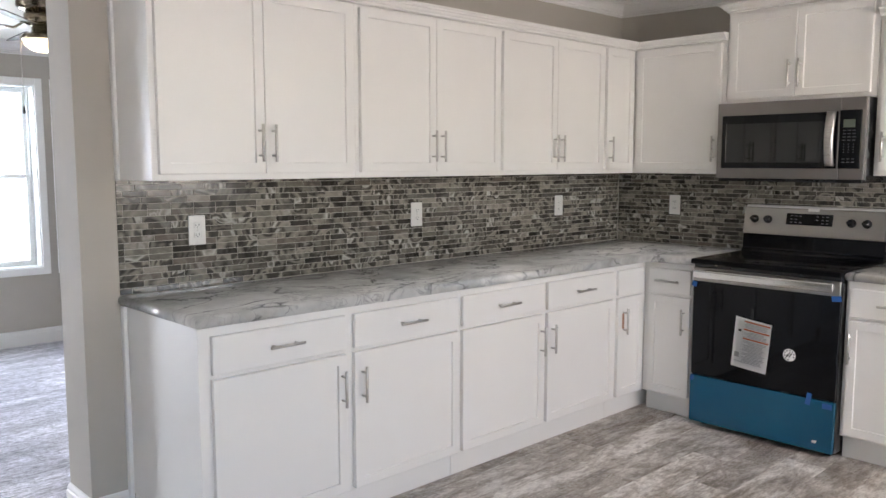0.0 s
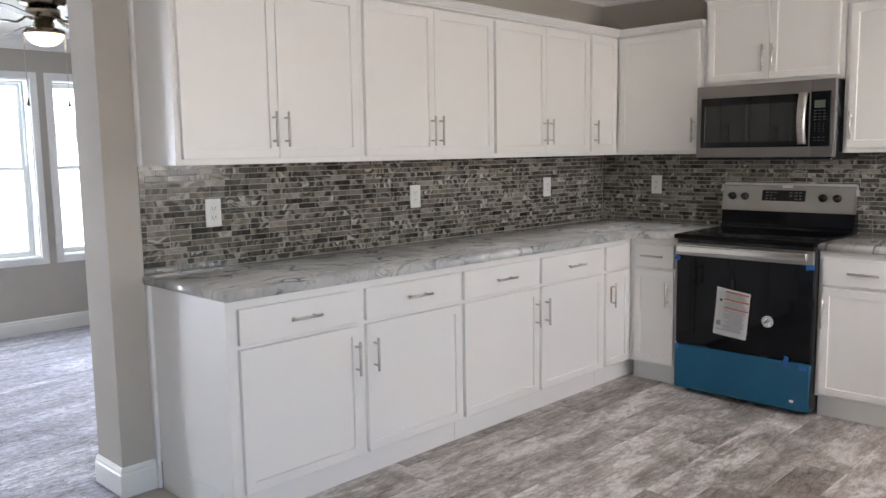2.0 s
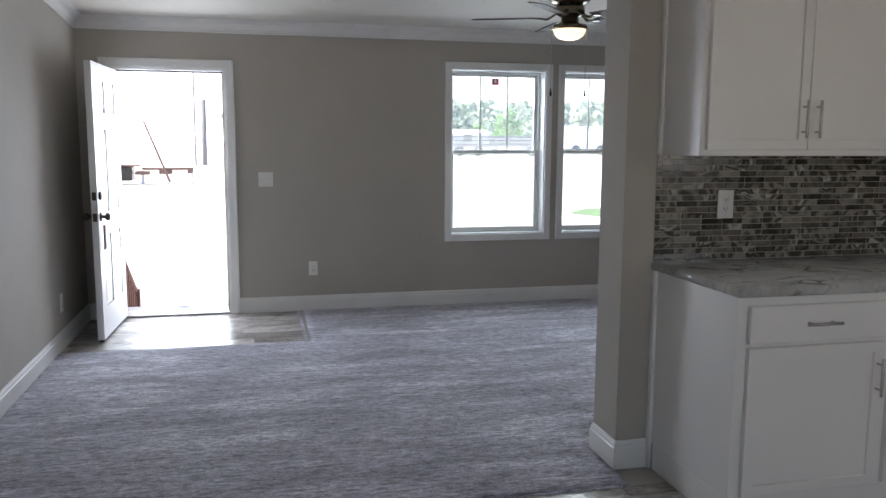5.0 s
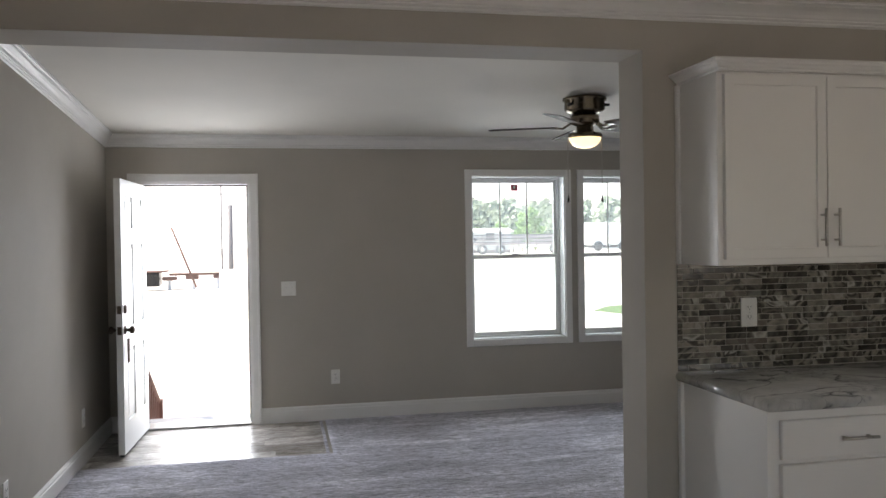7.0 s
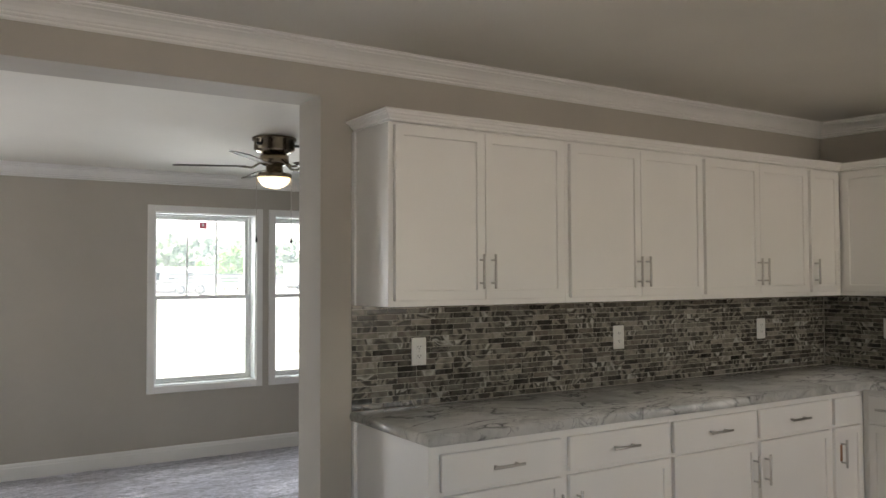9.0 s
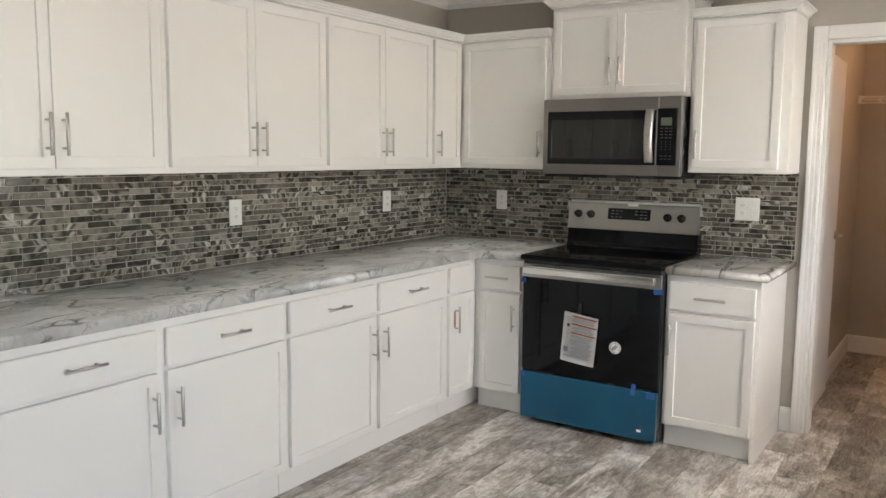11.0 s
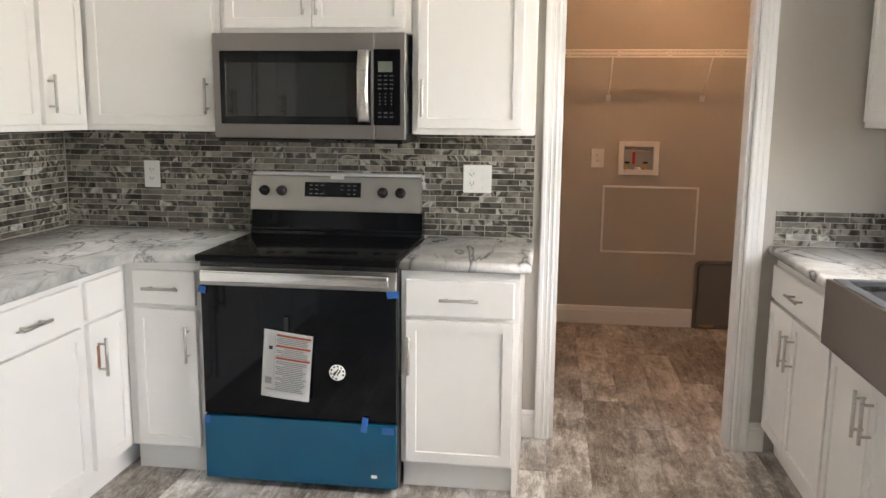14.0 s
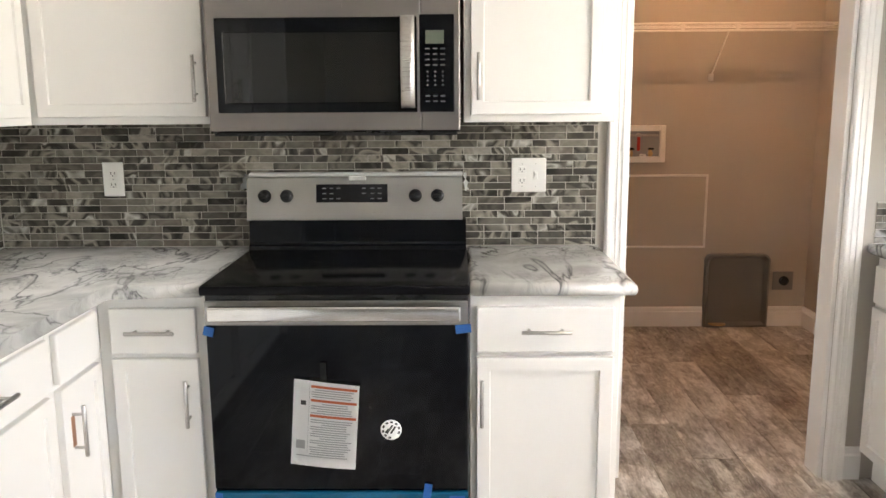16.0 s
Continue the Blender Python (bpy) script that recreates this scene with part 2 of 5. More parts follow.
M_DOORBRONZE = Mat("oiled_bronze", 0.35, 1.0, (0.10, 0.08, 0.065)).m


def bluefilm():
    m = Mat("blue_protective_film", 0.22)
    p = m.place()
    m.color(m.ramp(m.noise(p, 3, 3), [(0.3, (0.003, 0.075, 0.150)), (0.7, (0.005, 0.095, 0.18))]))
    return m.bump(m.noise(p, 14, 3), 0.12, 0.004).m


M_BLUE = bluefilm()
M_TAPE = painted("blue_tape", (0.012, 0.10, 0.34), 0.6).m
M_PAPER = painted("white_paper", (0.84, 0.84, 0.83), 0.7, 60, 0.0008).m
M_INK = Mat("grey_ink", 0.8, 0, (0.42, 0.42, 0.42)).m
M_REDINK = Mat("orange_red_ink", 0.8, 0, (0.62, 0.16, 0.07)).m
M_DARKINK = Mat("dark_ink", 0.8, 0, (0.05, 0.05, 0.05)).m


def clear_glass():
    m = Mat("window_glass", 0.0)
    out = m.n["Material Output"]
    gl = m.n.new("ShaderNodeBsdfGlossy")
    gl.inputs["Roughness"].default_value = 0.02
    tr = m.n.new("ShaderNodeBsdfTransparent")
    tr.inputs[0].default_value = (0.93, 0.97, 0.95, 1)
    mx = m.n.new("ShaderNodeMixShader")
    fr = m.n.new("ShaderNodeFresnel")
    fr.inputs["IOR"].default_value = 1.45
    m.l.new(fr.outputs[0], mx.inputs[0])
    m.l.new(tr.outputs[0], mx.inputs[1])
    m.l.new(gl.outputs[0], mx.inputs[2])
    # pale translucent share added to clean glass, imitating veiling glare over the view
    glare_film = m.n.new("ShaderNodeBsdfTranslucent")
    glare_film.inputs[0].default_value = (0.9, 0.95, 1.0, 1)
    veil = m.n.new("ShaderNodeMixShader")
    m.l.new(m.ramp(m.noise(m.place(), 3.0, 4), [(0.3, 0.026), (0.7, 0.034)]), veil.inputs[0])
    m.l.new(mx.outputs[0], veil.inputs[1])
    m.l.new(glare_film.outputs[0], veil.inputs[2])
    m.l.new(veil.outputs[0], out.inputs["Surface"])
    return m.m


M_GLASS = clear_glass()

# ---- mesh helpers ----


def solid(bm, x0, x1, y0, y1, z0, z1):
    """Adds a closed box."""
    v = [bm.verts.new((x, y, z)) for x in (x0, x1) for y in (y0, y1) for z in (z0, z1)]
    for f in ((0, 1, 3, 2), (4, 6, 7, 5), (0, 4, 5, 1), (2, 3, 7, 6), (0, 2, 6, 4), (1, 5, 7, 3)):
        bm.faces.new([v[i] for i in f])
    return bm


def rounded(x0, x1, y0, y1, z0, z1, r=0.002, seg=1):
    """A box with bevelled edges, as a bmesh of its own."""
    bm = bmesh.new()
    solid(bm, min(x0, x1), max(x0, x1), min(y0, y1), max(y0, y1), min(z0, z1), max(z0, z1))
    bmesh.ops.bevel(bm, geom=bm.edges[:], offset=r, segments=seg, profile=0.5, affect="EDGES")
    return bm


def turned(profile, n=24):
    """A solid of revolution round z from (radius, z) pairs."""
    bm = bmesh.new()
    rings = []
    for r, z in profile:
        rings.append([bm.verts.new((max(r, 1e-4) * math.cos(2 * math.pi * i / n), max(r, 1e-4) * math.sin(2 * math.pi * i / n), z)) for i in range(n)])
    for a, b in zip(rings, rings[1:]):
        for i in range(n):
            bm.faces.new((a[i], a[(i + 1) % n], b[(i + 1) % n], b[i]))
    bm.faces.new(list(reversed(rings[0])))
    bm.faces.new(rings[-1])
    bmesh.ops.recalc_face_normals(bm, faces=bm.faces[:])
    for f in bm.faces:
        f.smooth = True
    return bm


def rod(a, b, r, n=12):
    """A round bar from a to b."""
    a, b = Vector(a), Vector(b)
    bm = turned([(r * 0.85, 0), (r, 0.001), (r, (b - a).length - 0.001), (r * 0.85, (b - a).length)], n)
    bm.transform(Matrix.Translation(a) @ (b - a).to_track_quat("Z", "Y").to_matrix().to_4x4())
    return bm


def joined(*parts):
    out = bmesh.new()
    for b in parts:
        me = bpy.data.meshes.new("tmp")
        b.to_mesh(me)
        b.free()
        out.from_mesh(me)
        bpy.data.meshes.remove(me)
    return out


def smooth(bm):
    for f in bm.faces:
        f.smooth = True
    return bm


def swept(profile, path, close=False):
    """A moulding: profile points (out, up) carried along path points (x, y, z), mitred; out lies to the right of the path."""
    bm = bmesh.new()
    pts = [Vector(p) for p in path]
    rings = []
    for i, p in enumerate(pts):
        d0 = (p - pts[i - 1]).normalized() if i else None
        d1 = (pts[i + 1] - p).normalized() if i < len(pts) - 1 else None
        d0, d1 = d0 or d1, d1 or d0
        n0, n1 = Vector((d0.y, -d0.x, 0)).normalized(), Vector((d1.y, -d1.x, 0)).normalized()
        side = (n0 + n1).normalized()
        side = side / max(0.3, side.dot(n0))
        rings.append([bm.verts.new(p + side * o + Vector((0, 0, u))) for o, u in profile])
    k = len(profile)
    for a, b in zip(rings, rings[1:]):
        for i in range(k):
            bm.faces.new((a[i], b[i], b[(i + 1) % k], a[(i + 1) % k]))
    bm.faces.new(rings[0])
    bm.faces.new(list(reversed(rings[-1])))
    bmesh.ops.recalc_face_normals(bm, faces=bm.faces[:])
    return bm


def mesh_of(name, bm, material):
    me = bpy.data.meshes.new(name)
    bm.to_mesh(me)
    bm.free()
    me.materials.append(material)
    return me


def part(name, bm, material, parent, label=""):
    """Links a bmesh, made in world places, as one mesh under a thing or a part."""
    up = parent
    while up:
        bmesh.ops.translate(bm, verts=bm.verts[:], vec=-up.location)
        up = up.parent
    ob = new(name, mesh_of(name, bm, material))
    ob.parent = parent
    return tagged(ob, label)


def thing(name, label, category, at=(0, 0, 0), group="", kind=""):
    ob = new(name)
    ob.empty_display_size = 0.1
    ob.location = at
    return tagged(ob, label, category, group, kind)


def structure(name, bm, material, label=""):
    return tagged(new(name, mesh_of(name, bm, material)), label, kind="structure")


# ---- plan ----
KC, LC0, LC1 = 2.468, 2.56, 2.335   # ceilings: kitchen at its back wall, living room at the middle wall and at the front
FRONT, MID, LR = 3.60, 0.24, 2.6
SLOPE_K, SLOPE_L = 0.02, (LC0 - LC1) / (FRONT - MID)


def kitchen_ceiling(y):
    return KC + SLOPE_K * y


def living_ceiling(y):
    return LC0 - SLOPE_L * (y - MID)


# walls
bm = bmesh.new()
solid(bm, -3.514, LR, 0.006, MID, 0, 2.7)
structure("wall_middle", bm, M_WALL)
structure("header_beam", solid(bmesh.new(), -6.085, -3.514, 0.006, MID, 2.25, 2.7), M_WALL)
structure("wall_middle_stub", solid(bmesh.new(), -8.6, -6.085, 0.006, MID, 0, 2.7), M_WALL)
bm = bmesh.new()
solid(bm, 0.006, 0.12, -2.27, 0.006, 0, 2.7)
solid(bm, 0.006, 0.12, -3.064, -2.27, 2.03, 2.7)
solid(bm, 0.006, 0.12, -4.0, -3.064, 0, 2.7)
structure("wall_range", bm, M_WALL)
# sink wall with a window over the sink and an unseen door-sized opening, added behind the walker to let light in
bm = bmesh.new()
for x0, x1, z0, z1 in ((-0.75, 0.006, 0, 2.7), (-1.95, -0.75, 0, 1.15), (-1.95, -0.75, 2.1, 2.7), (-3.9, -1.95, 0, 2.7), (-5.3, -3.9, 2.1, 2.7), (-8.6, -5.3, 0, 2.7)):
    solid(bm, x0, x1, -3.97, -3.80, z0, z1)
structure("wall_sink", bm, M_WALL)
structure("wall_dining", solid(bmesh.new(), -8.72, -8.6, -3.97, MID, 0, 2.7), M_WALL)
structure("wall_living_left", solid(bmesh.new(), -6.44, -6.32, MID, FRONT, 0, 2.7), M_WALL)
structure("wall_living_right", solid(bmesh.new(), LR, LR + 0.12, MID, FRONT, 0, 2.7), M_WALL)
WT = 0.20  # thickness of the front wall
DX0, DX1, DZ = -6.093, -5.225, 1.968
WINS = ((-3.385, -2.545), (-2.375, -1.535))
WZ0, WZ1 = 0.612, 2.015
bm = bmesh.new()
solid(bm, -6.44, DX0, FRONT, FRONT + WT, -0.6, 2.7)
solid(bm, DX0, DX1, FRONT, FRONT + WT, DZ, 2.7)
solid(bm, DX1, WINS[0][0], FRONT, FRONT + WT, -0.6, 2.7)
for (a, b), nxt in zip(WINS, (WINS[1][0], LR + 0.12)):
    solid(bm, a, b, FRONT, FRONT + WT, -0.6, WZ0)
    solid(bm, a, b, FRONT, FRONT + WT, WZ1, 2.7)
    solid(bm, b, nxt, FRONT, FRONT + WT, -0.6, 2.7)
structure("wall_front", bm, M_WALL)
# utility room
structure("wall_utility_back", solid(bmesh.new(), 2.15, 2.27, -4.02, 0.006, 0, 2.7), M_WALL)
structure("wall_utility_left", solid(bmesh.new(), 0.12, 2.15, -2.2, -2.08, 0, 2.7), M_WALL)
structure("wall_utility_right", solid(bmesh.new(), 0.12, 2.15, -4.02, -3.9, 0, 2.7), M_WALL)


def sloped(x0, x1, y0, y1, z0, z1):
    bm = bmesh.new()
    lo = [bm.verts.new(c) for c in ((x0, y0, z0), (x1, y0, z0), (x1, y1, z1), (x0, y1, z1))]
    hi = [bm.verts.new((v.co.x, v.co.y, v.co.z + 0.12)) for v in lo]
    bm.faces.new(list(reversed(lo)))
    bm.faces.new(hi)
    for i in range(4):
        bm.faces.new((lo[i], lo[(i + 1) % 4], hi[(i + 1) % 4], hi[i]))
    return bm


structure("ceiling_kitchen", sloped(-8.72, 0.02, -3.97, 0.05, kitchen_ceiling(-3.97), kitchen_ceiling(0.05)), M_CEIL)
structure("ceiling_living", sloped(-6.44, LR + 0.12, MID - 0.04, FRONT + 0.1, living_ceiling(MID - 0.04), living_ceiling(FRONT + 0.1)), M_CEIL)
structure("ceiling_utility", sloped(0.121, 2.27, -4.02, 0.005, 2.42, 2.42), M_CEIL)
structure("subfloor", solid(bmesh.new(), -8.72, LR + 0.12, -4.02, FRONT + 0.15, -0.25, -0.006), M_GROUT)

# mouldings
CROWN = [(0, -0.094), (0.007, -0.094), (0.011, -0.089), (0.011, -0.083), (0.007, -0.080), (0.012, -0.078), (0.016, -0.072), (0.014, -0.066), (0.019, -0.062), (0.024, -0.050), (0.034, -0.037), (0.048, -0.027), (0.056, -0.024), (0.056, -0.018), (0.063, -0.017), (0.068, -0.012), (0.067, -0.006), (0.075, -0.004), (0.075, 0.01), (0, 0.01)]
BASE = [(0, 0), (0.014, 0), (0.014, 0.095), (0.010, 0.102), (0.010, 0.112), (0.005, 0.125), (0, 0.128)]


def moulding(name, profile, path):
    return structure(name, swept(profile, path), M_TRIM)


moulding("crown_trim", CROWN, [(-8.6, -3.80, kitchen_ceiling(-3.8)), (-8.6, 0.006, KC), (0.006, 0.006, KC), (0.006, -3.80, kitchen_ceiling(-3.8))])
moulding("crown_trim", CROWN, [(-6.32, MID, LC0), (-6.32, FRONT, LC1), (LR, FRONT, LC1), (LR, MID, LC0)])
moulding("baseboard", BASE, [(-3.36, 0.006, 0), (-3.514, 0.006, 0), (-3.514, MID, 0), (LR, MID, 0)][::-1])
moulding("baseboard", BASE, [(-6.32, MID, 0), (-6.32, FRONT, 0), (DX0 - 0.066, FRONT, 0)])
moulding("baseboard", BASE, [(DX1 + 0.066, FRONT, 0), (LR, FRONT, 0), (LR, MID, 0)])
moulding("baseboard", BASE, [(0.006, -2.146, 0), (0.006, -2.208, 0)])
moulding("baseboard", BASE, [(0.006, -3.134, 0), (0.006, -3.20, 0)])
moulding("baseboard", BASE, [(0.12, -2.2, 0), (2.15, -2.2, 0), (2.15, -3.25, 0)])
moulding("baseboard", BASE, [(2.15, -3.655, 0), (2.15, -3.9, 0), (0.12, -3.9, 0)])

# ---- carpet ----


def carpet():
    """A plush carpet with an uneven pile."""
    bm = bmesh.new()
    step = 0.045
    cell = {}

    def vert(i, j):
        if (i, j) not in cell:
            x, y = -6.32 + i * step, -0.17 + j * step
            x, y = min(x, LR), min(y, FRONT)
            z = 0.006 + 0.004 * noise.noise(Vector((x * 9, y * 9, 0))) + 0.003 * noise.noise(Vector((x * 31, y * 31, 3)))
            cell[i, j] = bm.verts.new((x, y, z))
        return cell[i, j]

    ni, nj = round((LR + 6.32) / step), round(3.77 / step)
    for i in range(ni):
        for j in range(nj):
            x, y = -6.32 + i * step, -0.17 + j * step
            if (y > 2.52 and x < -4.69) or (y < 0.24 and x > -3.54) or (y < 0.0 and x < -6.1):
                continue
            bm.faces.new((vert(i, j), vert(i + 1, j), vert(i + 1, j + 1), vert(i, j + 1)))
    ret = bmesh.ops.extrude_face_region(bm, geom=bm.faces[:])
    bmesh.ops.translate(bm, verts=[v for v in ret["geom"] if isinstance(v, bmesh.types.BMVert)], vec=(0, 0, 0.001))
    smooth(bm)
    return structure("carpet", bm, M_CARPET, "grey plush carpet with vacuum tracks")


carpet()
structure("carpet_edge", rounded(-6.085, -3.545, -0.182, -0.168, -0.004, 0.006, 0.003), M_CARPET)
structure("carpet_edge", rounded(-6.3, -4.685, 2.50, 2.532, -0.004, 0.007, 0.003), M_CARPET)
structure("carpet_edge", rounded(-4.70, -4.676, 2.50, FRONT - 0.02, -0.004, 0.007, 0.003), M_CARPET)
M_STICKER = painted("brown_sticker", (0.38, 0.20, 0.12), 0.6).m

# ---- kitchen cabinets ----
SIDES = {
    "back": lambda u, d, z: (u, -d, z),
    "range": lambda u, d, z: (-d, -u, z),
    "sink": lambda u, d, z: (u, -3.80 + d, z),
}


def slab(side, u0, u1, d0, d1, z0, z1, r=0.002, seg=1):
    """A bevelled box given along, out from and above a wall."""
    a, b = SIDES[side](u0, d0, z0), SIDES[side](u1, d1, z1)
    return rounded(a[0], b[0], a[1], b[1], a[2], b[2], r, seg)


def bar_pull(side, u, z, d, upright, parent, length=0.145):
    """A nickel bar on two posts."""
    w, h = SIDES[side], length / 2
    ends = ((u, z - h), (u, z + h)) if upright else ((u - h, z), (u + h, z))
    posts = ((u, z - 0.048), (u, z + 0.048)) if upright else ((u - 0.048, z), (u + 0.048, z))
    bm = joined(rod(w(ends[0][0], d + 0.032, ends[0][1]), w(ends[1][0], d + 0.032, ends[1][1]), 0.006),
                *[rod(w(p, d, q), w(p, d + 0.032, q), 0.0045, 8) for p, q in posts])
    return part("handle", bm, M_NICKEL, parent, "satin nickel bar pull")


def shaker_door(side, u0, u1, z0, z1, d, parent, rail=0.056):
    """A framed door with a recessed flat panel, in one piece."""
    u0, u1 = sorted((u0, u1))
    a, b = SIDES[side](u0, d, z0), SIDES[side](u1, d + 0.020, z1)
    bm = bmesh.new()
    solid(bm, min(a[0], b[0]), max(a[0], b[0]), min(a[1], b[1]), max(a[1], b[1]), z0, z1)
    bmesh.ops.recalc_face_normals(bm, faces=bm.faces[:])
    out = Vector(SIDES[side](0, 1, 0)) - Vector(SIDES[side](0, 0, 0))
    face = max(bm.faces, key=lambda f: f.normal.dot(out))
    rim = list(face.edges) + [e for e in bm.edges if abs((e.verts[0].co - e.verts[1].co).normalized().dot(out)) > 0.9]
    bmesh.ops.inset_region(bm, faces=[face], thickness=rail, depth=0.0)
    bmesh.ops.inset_region(bm, faces=[face], thickness=0.003, depth=-0.008)
    bmesh.ops.bevel(bm, geom=rim, offset=0.0028, segments=2, profile=0.5, affect="EDGES")
    return part("door", bm, M_CAB, parent)


def drawer_front(side, u0, u1, z0, z1, d, parent):
    return part("drawer_front", slab(side, u0, u1, d, d + 0.020, z0, z1, 0.005, 2), M_CAB, parent)


def upper_cabinet(side, u0, u1, z0, z1, doors, pulls, label, depth=0.305, top=None):
    """A wall cabinet: box, doors, pulls."""
    cab = thing("wall_cabinet", label, "cabinet", SIDES[side]((u0 + u1) / 2, 0.0, z0), "kitchen wall cabinets")
    part("body", slab(side, u0, u1, 0.008, depth, z0, z1, 0.002), M_CAB, cab)
    for (a, b), p in zip(doors, pulls):
        dr = shaker_door(side, a, b, z0 + 0.024, z1 - 0.012 if top is None else top, depth + 0.001, cab)
        if p is not None:
            bar_pull(side, p, z0 + 0.024 + 0.118, depth + 0.021, True, dr)
    return cab


def base_cabinet(side, u0, u1, fronts, pulls, label, depth=0.60, ends=(), drawers=True, split=None, split_pulls=(), door_top=0.840):
    """A floor cabinet: box, plinth, drawers above doors, pulls."""
    cab = thing("base_cabinet", label, "cabinet", SIDES[side]((u0 + u1) / 2, 0.02, 0), "kitchen base cabinets")
    part("body", slab(side, u0, u1, 0.012, depth, 0.115, 0.874 if drawers else 0.703, 0.002), M_CAB, cab)
    part("plinth", slab(side, u0 + 0.001, u1 - 0.001, 0.03, depth - 0.045, 0.0, 0.1155, 0.002), M_CAB, cab)
    for a, b in ends:
        part("side_panel", slab(side, a, b, 0.03, depth - 0.0005, 0.0, 0.1155, 0.002), M_CAB, cab)
    for (a, b), p in zip(fronts, pulls):
        if drawers:
            dw = drawer_front(side, a, b, 0.702, 0.840, depth + 0.001, cab)
            if abs(b - a) > 0.25:
                bar_pull(side, (a + b) / 2, 0.772, depth + 0.021, False, dw)
        spans = ((a, b, p),) if split is None else ((a, split - 0.003, split_pulls[0]), (split + 0.003, b, split_pulls[1]))
        for s0, s1, q in spans:
            dr = shaker_door(side, s0, s1, 0.128, 0.686 if drawers else door_top, depth + 0.001, cab)
            bar_pull(side, q, 0.555 if drawers else 0.585, depth + 0.021, True, dr)
    return cab


UZ0, UZ1 = 1.365, 2.104
upper_cabinet("back", -3.362, -2.450, UZ0, UZ1, ((-3.340, -2.9075), (-2.9045, -2.470)), (-2.935, -2.876), "white double-door wall cabinet at the open end of the run")
upper_cabinet("back", -2.450, -1.526, UZ0, UZ1, ((-2.430, -1.9855), (-1.9825, -1.538)), (-2.012, -1.955), "white double-door wall cabinet above the mosaic backsplash")
upper_cabinet("back", -1.526, -0.632, UZ0, UZ1, ((-1.515, -1.0785), (-1.0755, -0.645)), (-1.105, -1.048), "white double-door wall cabinet above the mosaic backsplash")
upper_cabinet("back", -0.632, -0.008, UZ0, UZ1, ((-0.612, -0.338),), (-0.588,), "white narrow-door corner wall cabinet")
upper_cabinet("range", 0.306, 0.905, UZ0, UZ1, ((0.336, 0.876),), (0.851,), "white single-door wall cabinet next to the microwave")
upper_cabinet("range", 1.690, 2.172, UZ0, UZ1 + 0.03, ((1.713, 2.127),), (1.736,), "white single-door wall cabinet beside the utility doorway")
mwcab = upper_cabinet("range", 0.907, 1.688, 1.752, 2.250, ((0.928, 1.2895), (1.2925, 1.660)), (1.263, 1.317), "white short double-door cabinet above the microwave", top=2.228)

CAP = [(0, 0), (0.005, 0), (0.007, 0.004), (0.006, 0.009), (0.012, 0.010), (0.018, 0.015), (0.022, 0.022), (0.030, 0.026), (0.031, 0.031), (0.037, 0.032), (0.042, 0.036), (0.042, 0.042), (-0.02, 0.042), (-0.02, 0)]


def cap(path, label):
    ob = new("cabinet_moulding", mesh_of("cabinet_moulding", swept(CAP, path), M_CAB))
    return tagged(ob, label, "moulding")


cap([(-3.362, -0.006, UZ1), (-3.362, -0.326, UZ1), (-0.326, -0.326, UZ1), (-0.326, -0.9065, UZ1)], "white stepped crown moulding on top of the wall cabinets")
cap([(-0.012, -0.907, 2.25), (-0.326, -0.907, 2.25), (-0.326, -1.688, 2.25), (-0.012, -1.688, 2.25)], "white stepped crown moulding on the tall microwave cabinet")
cap([(-0.326, -1.692, UZ1 + 0.03), (-0.326, -2.172, UZ1 + 0.03), (-0.012, -2.172, UZ1 + 0.03)], "white stepped crown moulding on a wall cabinet")

base_cabinet("back", -3.357, -2.116, ((-3.313, -2.745), (-2.706, -2.125)), (-2.771, -2.671), "white base cabinet with two drawers at the open end", ends=((-3.3585, -3.339),))
base_cabinet("back", -2.116, -0.912, ((-2.100, -1.532), (-1.501, -0.932)), (-1.558, -1.474), "white base cabinet with two drawers over two doors")
corner = base_cabinet("back", -0.912, -0.012, ((-0.890, -0.645),), (-0.842,), "white corner base cabinet with a narrow door")
part("sticker", slab("back", -0.853, -0.833, 0.6212, 0.6226, 0.512, 0.598, 0.0004), M_STICKER, corner, "brown paper sticker behind the pull")
base_cabinet("range", 0.601, 0.932, ((0.640, 0.898),), (0.866,), "white narrow base cabinet beside the range")
rc = base_cabinet("range", 1.702, 2.146, ((1.722, 2.126),), (1.738,), "white base cabinet between range and utility doorway", ends=((2.128, 2.1475),))
# sink side
base_cabinet("sink", -0.775, -0.01, ((-0.765, -0.03),), (None,), "white base cabinet with double doors beside the farm sink", split=-0.347, split_pulls=(-0.385, -0.312))
base_cabinet("sink", -1.475, -0.777, ((-1.465, -1.129), (-1.123, -0.787)), (-1.155, -1.096), "white double-door sink cabinet under a farm sink", drawers=False, door_top=0.69)
base_cabinet("sink", -3.0, -1.477, ((-2.98, -2.25), (-2.23, -1.49)), (-2.29, -2.19), "white base cabinet past the farm sink")
upper_cabinet("sink", -0.645, -0.02, 1.408, UZ1, ((-0.622, -0.06),), (-0.568,), "white single-door wall cabinet next to the sink window", depth=0.31)

# ---- countertops ----


